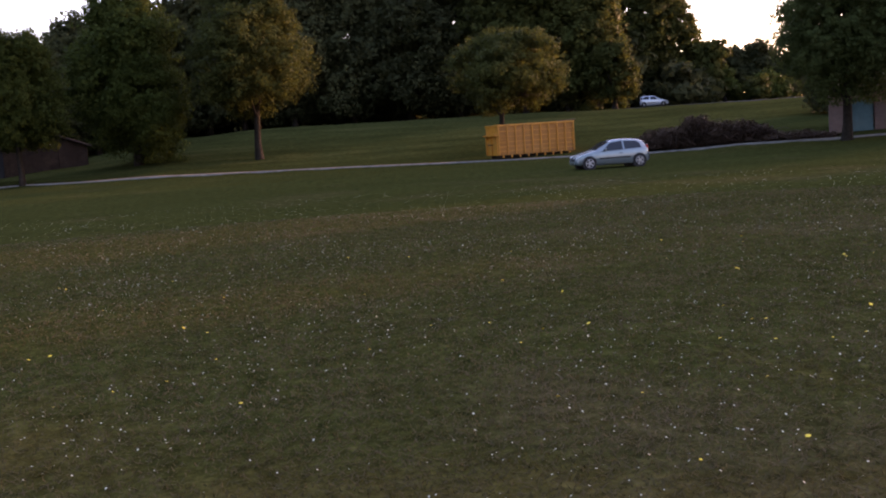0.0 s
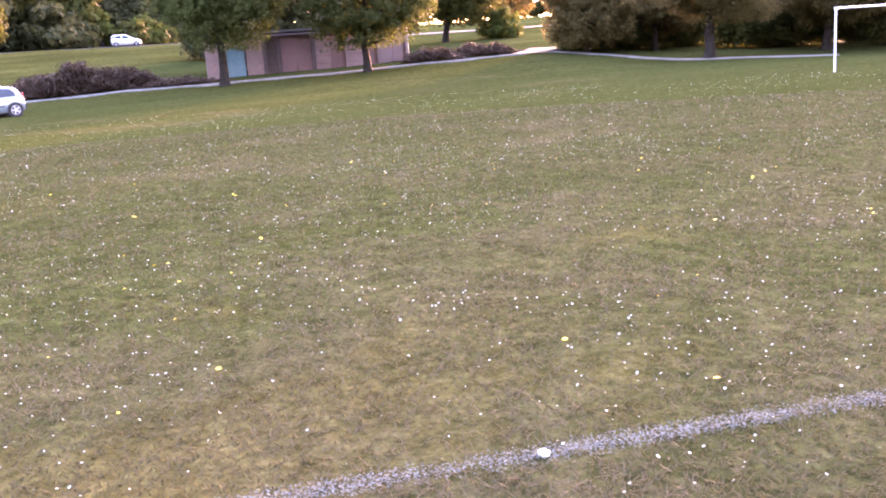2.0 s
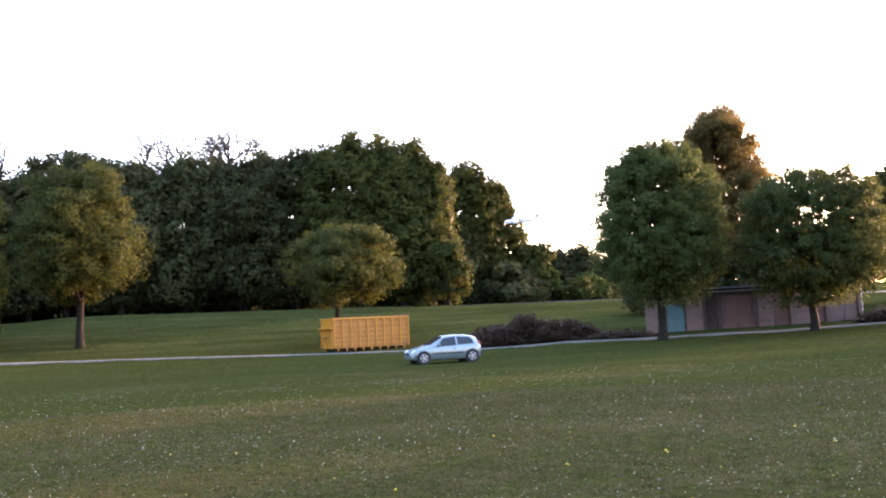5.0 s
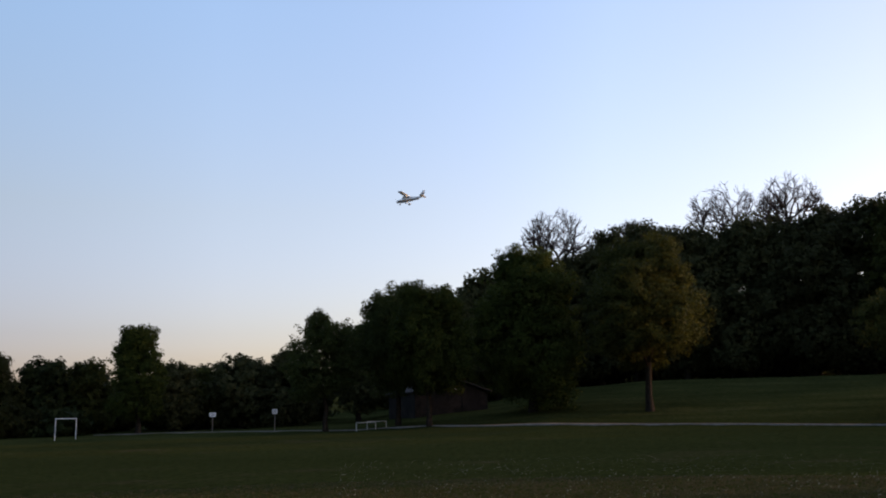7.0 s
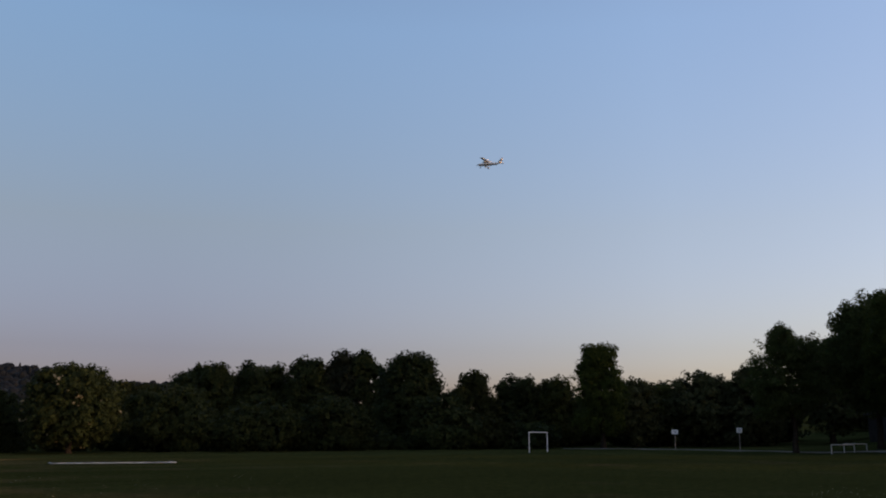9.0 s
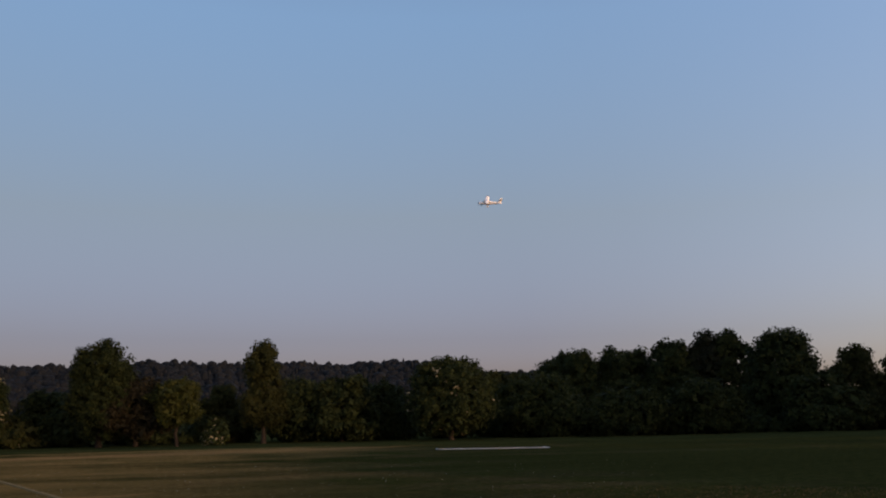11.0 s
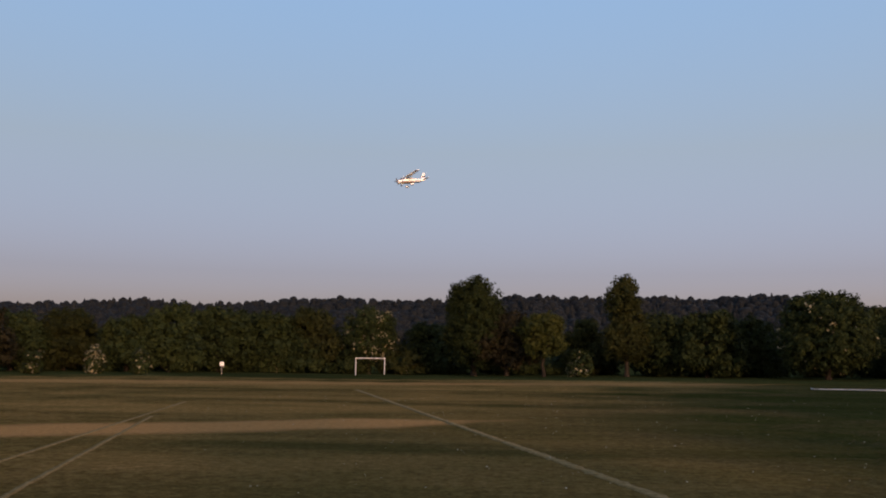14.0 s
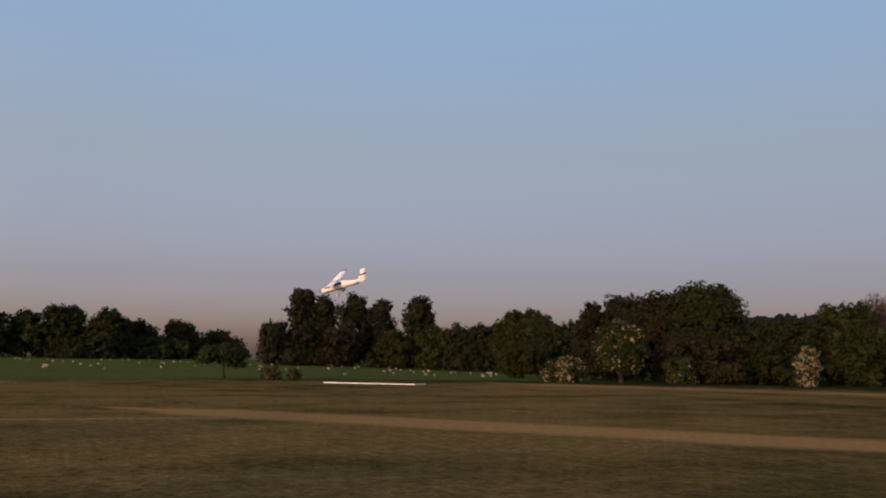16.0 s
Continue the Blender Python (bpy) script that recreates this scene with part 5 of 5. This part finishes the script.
    part("rear_bumper", boxes((0.16, 1.5 * W / 1.65, 0.20, pose(-1.67 * k, 0, 0.46 * h), 0.05)), M_TRIM, g)
    part("number_plate", boxes((0.02, 0.5, 0.11, pose(1.895 * k, 0, 0.36 * h), 0.004)), M_PLATE, g)
    part("number_plate", boxes((0.02, 0.5, 0.11, pose(-1.755 * k, 0, 0.50 * h), 0.004)), M_PLATE, g)
    wheels = []
    for x in (base / 2 + 0.04, -base / 2 + 0.04):
        for s in (-1, 1):
            y = s * (W / 2 - 0.072)
            part("wheel_arch", one(rod, (x, s * (W / 2 - 0.25), 0.31), (x, s * (W / 2 + 0.006), 0.31), 0.345, 24), M_TRIM, g)
            w = new("wheel")
            w.parent = g
            w.location = (x, y, 0.295)
            part("tyre", one(rod, (0, -0.09, 0), (0, 0.09 + 0.0, 0), 0.295, 28), M_RUBBER, w)
            bm = bmesh.new()
            rod(bm, (0, s * 0.088, 0), (0, s * 0.098, 0), 0.195, 24)
            part("rim_back", bm, M_TRIM, w)
            bm = bmesh.new()
            for q in range(5):
                a = q * 2 * math.pi / 5
                box(bm, 0.175, 0.03, 0.062, pose(0, s * 0.105, 0, 0, math.degrees(a), 0) @ pose(0.10, 0, 0), 0.008)
            rod(bm, (0, s * 0.09, 0), (0, s * 0.125, 0), 0.05, 14)
            bmesh.ops.create_circle(bm, segments=4, radius=0.001)
            part("rim", bm, M_ALLOY, w, "five-spoke alloy rim")
            ringv = []
            for a in np.linspace(0, 2 * math.pi, 25)[:-1]:
                ringv.append([(rr * math.cos(a), s * yy2, rr * math.sin(a)) for rr, yy2 in ((0.185, 0.09), (0.205, 0.09), (0.205, 0.112), (0.185, 0.112))])
            lathe_loft(ringv + [ringv[0]], M_ALLOY, "rim_edge", w)
            wheels.append(w)
    tagged(g, label, "car")
    return g, wheels


near_car, _ = car("hatchback_car", 3.82, 1.37, 1.65, 2.49, False, M_SILVER, "silver three-door hatchback parked on the grass")
caz = -10.55
near_car.matrix_world = Matrix.Translation(at(caz, 46.0, 0.0)) @ pose(0, 0, 0, 0, 0, caz + 90 + 18)
far_car, far_wheels = car("estate_car", 4.0, 1.5, 1.68, 2.55, True, M_SILVER2, "pale silver car driving along the hill road")


# ---- signs, rails, posts ----
def sign_post(az, r, w, h, top, label):
    g = new("sign_post")
    g.matrix_world = Matrix.Translation(at(az, r)) @ pose(0, 0, 0, 0, 0, az - 90)
    part("post", one(rod, (0, 0, -0.1), (0, 0, top), 0.04), M_RUST, g)
    b = part("board", boxes((w, 0.03, h, pose(0, -0.06, top - h / 2), 0.008)), M_WHITE, g, "white board")
    for k in range(3):
        part("text_bar", boxes((w * 0.6, 0.008, h * 0.08, pose(0, -0.08, top - h * (0.28 + 0.22 * k)), 0.001)), M_TRIM, b)
    tagged(g, label, "sign", "signs")


sign_post(37.3, 97, 0.62, 0.42, 1.95, "white notice board on a post by the hedge")
sign_post(33.65, 93, 0.5, 0.45, 2.1, "white notice board on a post by the hedge")
sign_post(108.95, 90, 0.36, 0.36, 1.15, "small white sign on a short post by the hedge")
for az, r in ((28.15, 82), (27.5, 83)):
    g = new("hoop_barrier")
    g.matrix_world = Matrix.Translation(at(az, r)) @ pose(0, 0, 0, 0, 0, az - 90 + 40)
    for s in (-1, 1):
        part("upright", one(rod, (s * 1.1, 0, -0.1), (s * 1.1, 0, 0.68), 0.035), M_GREYWHITE, g)
    part("top_rail", one(rod, (-1.1, 0, 0.68), (1.1, 0, 0.68), 0.035), M_GREYWHITE, g)
    tagged(g, "white tubular hoop barrier beside the path", "barrier", "hoop barriers")


# ---- dead brambles ----
def bramble(az, r, half_deg, el_top, seed, density=1.0):
    rng = np.random.default_rng(seed)
    base = at(az, r)
    g = new("bramble_heap")
    g.location = base
    half = radians(half_deg) * r
    high = max(EYE + r * math.tan(radians(el_top)) - base.z, 0.4)
    a = radians(az)
    paths = []
    for _ in range(int(420 * density)):
        u = rng.uniform(-1, 1)
        depth = rng.uniform(-1, 1) * 1.3
        hh = high * (1 - abs(u) ** 2.2) * rng.uniform(0.5, 1.08) * (0.8 + 0.2 * math.sin(u * 9 + seed)) + 0.1
        o = np.array([-math.sin(a) * u * half + math.cos(a) * depth, math.cos(a) * u * half + math.sin(a) * depth, 0])
        d = rng.normal(0, 0.7, 3)
        mid = o + np.array([d[0] * 0.4, d[1] * 0.4, hh])
        end = o + np.array([d[0], d[1], hh * rng.uniform(0.2, 0.8)])
        t = np.linspace(0, 1, 5)[:, None]
        p = (1 - t) ** 2 * o + 2 * t * (1 - t) * (mid * 1.25) + t ** 2 * end
        paths.append(np.hstack([p, np.full((5, 1), rng.uniform(0.012, 0.03))]))
    v, f = tubes(paths, 3)
    v[:, 2] = np.maximum(v[:, 2], 0.0)
    mesh_np("cane_tangle", v, f, [LEAF["bramble"]], g)
    n = int(170 * density)
    u = rng.uniform(-1, 1, n)
    dp = rng.uniform(-1.2, 1.2, n)
    zz = high * (1 - np.abs(u) ** 2.2) * rng.uniform(0.1, 0.92, n) * (0.85 + 0.15 * np.sin(u * 9 + seed))
    cen = np.stack([-math.sin(a) * u * half + math.cos(a) * dp, math.cos(a) * u * half + math.sin(a) * dp, zz], 1)
    v, f = leaves(rng, cen, np.full(n, 0.42), np.full(n, 42), 0.15, np.tile([[0, 0, 0.3]], (n, 1)))
    v[:, 2] = np.maximum(v[:, 2], 0.01)
    mesh_np("dead_leaves", v, f, [LEAF["bramble"]], g)
    tagged(g, "heap of dead purplish-brown brambles beside the path", "brambles", "bramble heaps")


bramble(-15.8, 65.5, 2.9, 0.95, 1, 1.5)
bramble(-18.3, 65.0, 2.1, 0.45, 2)
bramble(-13.6, 66.0, 1.5, 0.35, 3, 0.7)
bramble(-21.3, 63.5, 1.9, -0.72, 4, 0.4)
bramble(-36.5, 64.5, 1.6, 0.25, 5, 0.6)
bramble(-39.4, 67.0, 2.0, 0.30, 6, 0.7)


# ---- sheep in the pasture ----
M_WOOL = surface("wool", (0.24, 0.21, 0.14), (0.40, 0.35, 0.25), 6, 0.95, 0, 0.8, 25)
M_FACE = surface("sheep_face", (0.10, 0.08, 0.07), (0.2, 0.17, 0.15), 10, 0.8)


def sheep():
    g = new("sheep")
    rng = np.random.default_rng(5)
    bm = bmesh.new()
    bmesh.ops.create_icosphere(bm, subdivisions=2, radius=1.0)
    for v in bm.verts:
        n = 1 + 0.07 * noise.noise(v.co * 4)
        v.co = Vector((v.co.x * 0.52 * n, v.co.y * 0.28 * n, v.co.z * 0.22 * n + 0.60))
    part("fleece", bm, M_WOOL, g)
    bm = bmesh.new()
    bmesh.ops.create_icosphere(bm, subdivisions=1, radius=1.0)
    for v in bm.verts:
        v.co = Vector((0.66 + v.co.x * 0.17, v.co.y * 0.09, 0.52 + v.co.z * 0.10 - v.co.x * 0.06))
    head = part("head", bm, M_FACE, g)
    for s in (-1, 1):
        part("ear", boxes((0.05, 0.11, 0.03, pose(0.56, s * 0.12, 0.60, s * 20), 0.008)), M_FACE, head)
    for x in (-0.32, 0.32):
        for s in (-1, 1):
            part("leg", one(rod, (x, s * 0.14, 0.0), (x, s * 0.15, 0.45), 0.035, 7, 0.05), M_FACE, g)
    return tagged(g, "cream-coloured sheep grazing in the pasture", "sheep", "flock of sheep")


flock = sheep()
flock.scale = (0.37, 0.37, 0.36)
flock.location = at(155.9, 92)
flock.rotation_euler = (0, 0, radians(200))
srng = random.Random(4)
for k in range(85):
    a = srng.uniform(145.5, 177)
    far = float(np.interp(a, [145, 161, 176], [120, 180, 200]))
    copy_thing(flock, Matrix.Translation(at(a, 92 + (far - 92) * srng.random() ** 0.7)) @ pose(0, 0, 0, 0, 0, srng.uniform(0, 360)))


# ---- grass, daisies and dandelions near the camera ----
def scatter(seed, n, a0, a1, r0, r1, power=0.5):
    rng = np.random.default_rng(seed)
    a = rng.uniform(a0, a1, n)
    r = r0 + (r1 - r0) * rng.random(n) ** power
    return rng, a, r, np.stack([r * np.cos(np.radians(a)), r * np.sin(np.radians(a)), land(a, r)], 1)


def chalk_flecks(x0, y0, x1, y1, half, n, seed):
    """A worn line: flecks of chalk on the grass, thick in places and gone in others."""
    rng = np.random.default_rng(seed)
    t = rng.random(n)
    o = np.clip(rng.normal(0, half * 0.55, n), -half * 1.3, half * 1.3)
    keep = np.sin(t * 47) * np.sin(t * 19 + 1) + rng.normal(0, 0.7, n) > -0.75
    t, o = t[keep], o[keep]
    n = len(t)
    d = np.array([x1 - x0, y1 - y0])
    d = d / np.linalg.norm(d)
    p = np.stack([x0 + (x1 - x0) * t - d[1] * o, y0 + (y1 - y0) * t + d[0] * o, rng.uniform(0.004, 0.016, n)], 1)
    a = rng.uniform(0, 6.283, n)
    s = rng.uniform(0.002, 0.0075, n)[:, None]
    u = np.stack([np.cos(a), np.sin(a), rng.normal(0, 0.25, n)], 1) * s
    w = np.stack([-np.sin(a), np.cos(a), rng.normal(0, 0.25, n)], 1) * s * 0.6
    v = np.stack([p - u, p - w, p + u, p + w], 1).reshape(-1, 3)
    m = surface("chalk", (0.052, 0.057, 0.046), (0.094, 0.101, 0.084), 8, 0.95)
    tagged(mesh_np("chalk_line", v, np.arange(4 * n).reshape(-1, 4), [m]), "worn white chalk line on the grass", "line", kind="stuff")


def grass_blades():
    rng, a, r, p = scatter(21, 380000, -76, 75, 2.7, 24, 1.25)
    clump = np.sin(p[:, 0] * 3.1 + np.sin(p[:, 1] * 2.3) * 2) * np.sin(p[:, 1] * 2.7 + 1) + rng.normal(0, 0.5, len(p))
    p = p[(clump > -0.9) & (rng.random(len(p)) > (a - 8) / 66)]
    n = len(p)
    d = rng.uniform(0, 6.283, n)
    side = np.stack([np.cos(d), np.sin(d), np.zeros(n)], 1)
    h = rng.uniform(0.008, 0.030, n)[:, None]
    lean = np.stack([rng.normal(0, 0.026, n), rng.normal(0, 0.026, n), np.zeros(n)], 1)
    w = (0.0022 + 0.0005 * np.linalg.norm(p[:, :2], axis=1))[:, None]
    v = np.stack([p - side * w, p + side * w, p + lean + h * np.array([[0, 0, 1.0]])], 1).reshape(-1, 3)
    m = leaf_material("grass_blade", (0.028, 0.032, 0.010), (0.056, 0.052, 0.019), (0.105, 0.088, 0.043), 0.25)
    tagged(mesh_np("grass", v, np.arange(3 * n).reshape(-1, 3), [m]), "short mown grass with dry blades", "grass", kind="stuff")


def flowers(name, seed, n, a0, a1, r0, r1, size, mat, label, cat, power=0.6, clumped=True):
    rng, a, r, p = scatter(seed, n, a0, a1, r0, r1, power)
    if clumped:
        c = np.sin(p[:, 0] * 0.9 + 1.3 * np.sin(p[:, 1] * 0.7)) * np.sin(p[:, 1] * 1.1 + 0.6) + rng.normal(0, 0.6, n)
        p = p[c > -0.3]
        n = len(p)
    p[:, 2] += rng.uniform(0.012, 0.045, n)
    s = size * rng.uniform(0.55, 1.3, n)
    tilt = rng.normal(0, 0.35, (n, 2))
    ang = np.arange(6) * math.pi / 3
    ring = np.stack([np.cos(ang), np.sin(ang)], 1)
    xy = ring[None] * s[:, None, None]
    z = (xy * tilt[:, None]).sum(-1) + 0.0
    rim = np.concatenate([xy + p[:, None, :2], (z + p[:, None, 2])[..., None]], -1)
    mid = p[:, None] + np.array([0, 0, 1.0]) * (s * 0.35)[:, None, None]
    v = np.concatenate([rim, mid], 1).reshape(-1, 3)
    k = np.arange(6)
    f = (np.arange(n)[:, None, None] * 7 + np.stack([k, (k + 1) % 6, np.full(6, 6)], 1)[None]).reshape(-1, 3)
    tagged(mesh_np(name, v, f, [mat]), label, cat, kind="stuff")


grass_blades()
chalk_flecks(3.9, 0.75, 0.6, -6.6, 0.075, 20000, 3)
M_DAISY = surface("daisy_petal", (0.28, 0.265, 0.19), (0.46, 0.44, 0.33), 20, 0.7, 0, 0, 60)
M_DANDELION = surface("dandelion_petal", (0.55, 0.36, 0.01), (0.75, 0.52, 0.02), 20, 0.7, 0, 0, 60)
flowers("daisies", 31, 9500, -76, 45, 2.6, 16, 0.0058, M_DAISY, "white daisies scattered through the short grass", "daisies", 0.75)
flowers("far_daisies", 32, 7000, -76, 30, 12, 34, 0.0092, M_DAISY, "white daisies scattered through the field", "daisies", 0.7)
flowers("side_daisies", 33, 700, 60, 110, 10, 40, 0.011, M_DAISY, "white daisies scattered through the field", "daisies", 0.7)
flowers("dandelions", 34, 150, -74, 30, 2.8, 14, 0.014, M_DANDELION, "yellow dandelions in the short grass", "dandelions", 0.7)
stone = part("white_stone", one(box, 0.042, 0.034, 0.022, pose(0, 0, 0.016), 0.009), M_WHITE)
stone.location = (2.52, -2.28, 0)
tagged(stone, "small white stone on the chalk line", "stone")


# ---- the model aeroplane: nose to +x, left wing to +y ----
M_FOAM = surface("white_foam", (0.78, 0.78, 0.76), (0.86, 0.86, 0.84), 4, 0.45, 0, 0.02, 50, dirt_amount=0.08)
M_STRIPE = surface("dark_stripe", (0.05, 0.035, 0.03), (0.08, 0.055, 0.045), 6, 0.4)
M_GOLD = surface("orange_stripe", (0.42, 0.20, 0.05), (0.55, 0.27, 0.07), 6, 0.4)


def wing_skin(name, span0, span1, chord0, chord1, x0, x1, z0, z1, thick, mat, parent, axis=1, n=7):
    """A rounded aerofoil from one station to another, along y or along z."""
    prof = [(0.5, 0), (0.42, 0.42), (0.2, 0.62), (-0.1, 0.55), (-0.5, 0.05), (-0.5, -0.05), (-0.1, -0.32), (0.2, -0.38), (0.42, -0.28), (0.5, -0.05)]
    rings = []
    for q in np.linspace(0, 1, n):
        c, x, s, z = chord0 + (chord1 - chord0) * q, x0 + (x1 - x0) * q, span0 + (span1 - span0) * q, z0 + (z1 - z0) * q
        tk = thick * (1 if q < 0.95 else 0.6)
        rings.append([(x + u * c, s, z + w * tk) if axis == 1 else (x + u * c, w * tk, s) for u, w in prof])
    return lathe_loft(rings, mat, name, parent)


def aeroplane():
    g = new("model_aeroplane")
    st = [(0.57, 0.035, 0.035, 0.00), (0.555, 0.055, 0.055, 0.0), (0.50, 0.068, 0.068, 0.0), (0.40, 0.075, 0.076, 0.0), (0.32, 0.078, 0.085, 0.012), (0.24, 0.080, 0.115, 0.040), (0.12, 0.080, 0.120, 0.045),
          (0.0, 0.074, 0.105, 0.035), (-0.12, 0.060, 0.078, 0.025), (-0.28, 0.042, 0.053, 0.025), (-0.44, 0.027, 0.037, 0.032), (-0.58, 0.014, 0.026, 0.04)]
    rings = []
    for x, w, h, zc in st:
        rings.append([(x, w * math.copysign(abs(math.cos(a)) ** 0.7, math.cos(a)), zc + 0.82 * h * math.copysign(abs(math.sin(a)) ** 0.7, math.sin(a))) for a in np.linspace(0, 2 * math.pi, 17)[:-1]])
    body = lathe_loft(rings, M_FOAM, "fuselage", g)
    for s in (-1, 1):
        part("side_window", boxes((0.13, 0.012, 0.06, pose(0.19, s * 0.079, 0.095, s * -8), 0.004)), M_PANE, body)
        part("side_window", boxes((0.10, 0.012, 0.05, pose(0.06, s * 0.077, 0.095, s * -8), 0.004)), M_PANE, body)
        part("stripe", boxes((0.86, 0.010, 0.022, pose(0.06, s * 0.066, -0.026, 0, 0, s * 4.4), 0.002)), M_STRIPE, body)
        part("stripe", boxes((0.55, 0.010, 0.012, pose(0.22, s * 0.077, -0.045, 0, 0, s * 0.5), 0.002)), M_GOLD, body)
    part("windscreen", boxes((0.10, 0.13, 0.012, pose(0.30, 0, 0.115, 0, 44, 0), 0.004)), M_PANE, body)
    for s in (-1, 1):
        w = wing_skin("wing", s * 0.03, s * 0.60, 0.215, 0.160, 0.155, 0.145, 0.160, 0.188, 0.030, M_FOAM, g)
        wing_skin("tip_band", s * 0.515, s * 0.585, 0.170, 0.164, 0.1465, 0.1455, 0.1840, 0.1874, 0.0335, M_STRIPE, w, n=3)
        wing_skin("tailplane", s * 0.012, s * 0.235, 0.14, 0.10, -0.52, -0.535, 0.055, 0.055, 0.011, M_FOAM, g)
        part("wing_strut", one(rod, (0.16, s * 0.075, -0.03), (0.15, s * 0.31, 0.168), 0.006, 6), M_FOAM, g)
        part("gear_leg", one(rod, (0.12, s * 0.05, -0.06), (0.13, s * 0.13, -0.135), 0.007, 6), M_ALLOY, g)
        wh = part("main_wheel", one(rod, (0.13, s * 0.12, -0.145), (0.13, s * 0.15, -0.145), 0.030, 16), M_RUBBER, g)
        part("wheel_spat", boxes((0.12, 0.045, 0.05, pose(0.12, s * 0.135, -0.128), 0.018)), M_FOAM, wh)
    fin = wing_skin("fin", 0.06, 0.275, 0.20, 0.11, -0.475, -0.585, 0, 0, 0.012, M_FOAM, g, axis=2)
    wing_skin("fin_stripe", 0.135, 0.185, 0.172, 0.152, -0.513, -0.539, 0, 0, 0.0145, M_STRIPE, fin, axis=2, n=3)
    part("nose_leg", one(rod, (0.43, 0, -0.06), (0.45, 0, -0.125), 0.006, 6), M_ALLOY, g)
    part("nose_wheel", one(rod, (0.45, -0.013, -0.13), (0.45, 0.013, -0.13), 0.026, 14), M_RUBBER, g)
    bm = bmesh.new()
    rod(bm, (0.0, 0, 0), (0.05, 0, 0), 0.028, 14, 0.004)
    prop = part("propeller", bm, M_STRIPE, g)
    prop.location = (0.575, 0, 0)
    for s in (-1, 1):
        part("blade", boxes((0.006, 0.026, 0.115, pose(0.015, 0, s * 0.07, 0, 0, s * 24), 0.003)), M_STRIPE, prop)
    return tagged(g, "white high-wing model aeroplane with dark stripes in flight", "aeroplane"), prop


plane, prop = aeroplane()

# seconds, bearing, elevation, distance, turn away from the sideways course, climb, bank to the left
FLIGHT = [
    (0.0, -172, 20, 42, 10, 0, 20), (1.0, -146, 19, 38, 10, 0, 20), (2.0, -112, 16, 33, 8, -3, 22), (2.7, -84, 13.5, 30, 8, -4, 22), (3.2, -67, 10.5, 29, 8, -4, 24), (3.8, -47, 7.6, 29, 8, -2, 24), (4.5, -28, 6.6, 30, 8, 0, 24),
    (5.3, -8.74, 6.95, 31, 8, 2, 32), (5.5, -4.01, 8.0, 31, 8, 3, 34), (6.0, 7.24, 9.93, 31.5, 8, -6, 16), (6.2, 10.98, 11.28, 32, 10, -4, 12), (6.5, 16.21, 12.95, 33, 20, 4, 3), (7.0, 25.21, 13.40, 35.0, 28, -2, -3),
    (7.5, 31.91, 14.76, 38, 25, 6, 36), (8.0, 37.91, 15.85, 39.5, 28, 6, 32), (8.5, 43.35, 16.37, 40, 26, -2, 24), (9.0, 48.25, 16.84, 41, 25, 5, 4), (9.5, 53.29, 14.83, 43, 25, 2, 0), (10.0, 58.85, 14.70, 44, 25, 2, 0),
    (10.2, 60.85, 14.80, 44.5, 24, 4, 6), (11.2, 72.5, 13.2, 47, -5, 0, 38), (12.3, 82.99, 11.39, 45.5, -58, -4, 48), (12.5, 83.66, 11.56, 44.5, -66, 0, 26), (13.0, 86.16, 10.71, 40, -58, 0, -12), (13.5, 90.93, 12.26, 35.5, -47, -5, -18),
    (14.0, 97.62, 10.94, 29.5, -38, -9, -10), (14.5, 108.67, 11.11, 25.5, -28, -8.5, -9), (15.0, 122.61, 11.98, 23, -5, -8, 9), (15.2, 128.86, 11.48, 22.3, 2, -8, 11), (15.5, 138.64, 9.86, 21.2, 16, -7.5, 20), (16.0, 156.10, 4.69, 20.8, 27, -12, 27)]


def flight_pose(az, el, r, away, climb, bank):
    a, e, w, c = radians(az), radians(el), radians(away), radians(climb)
    p = Vector((r * math.cos(e) * math.cos(a), r * math.cos(e) * math.sin(a), EYE + r * math.sin(e)))
    flat = Vector((-math.sin(a), math.cos(a), 0)) * math.cos(w) + Vector((math.cos(a), math.sin(a), 0)) * math.sin(w)
    x = flat * math.cos(c) + Vector((0, 0, math.sin(c)))
    y = Vector((0, 0, 1)).cross(x).normalized()
    z = x.cross(y)
    m = Matrix((x, y, z)).transposed().to_4x4()
    return Matrix.Translation(p) @ m @ pose(0, 0, 0, -bank)


def drive_pose(t):
    az = -13.25 - 2.72 * t + 0.01 * t * t
    a, b = at(az, 130.6, 0.06), at(az - 0.4, 130.6, 0.06)
    d = (b - a).normalized()
    side = Vector((0, 0, 1)).cross(d).normalized()
    return Matrix.Translation(a) @ Matrix((d, side, d.cross(side))).transposed().to_4x4()


def motions():
    walk(plane, [(t, flight_pose(*p)) for t, *p in FLIGHT])
    walk(prop, [(k / 30, pose(0.575, 0, 0, 80.0 * (k - 456) + 2)) for k in range(481)])
    walk(far_car, [(0.5 * k, drive_pose(0.5 * k)) for k in range(33)])
    for w in far_wheels:
        x, y, z = w.location
        walk(w, [(k / 15, pose(x, y, z, 0, 74.0 * k, 0)) for k in range(241)])


motions()
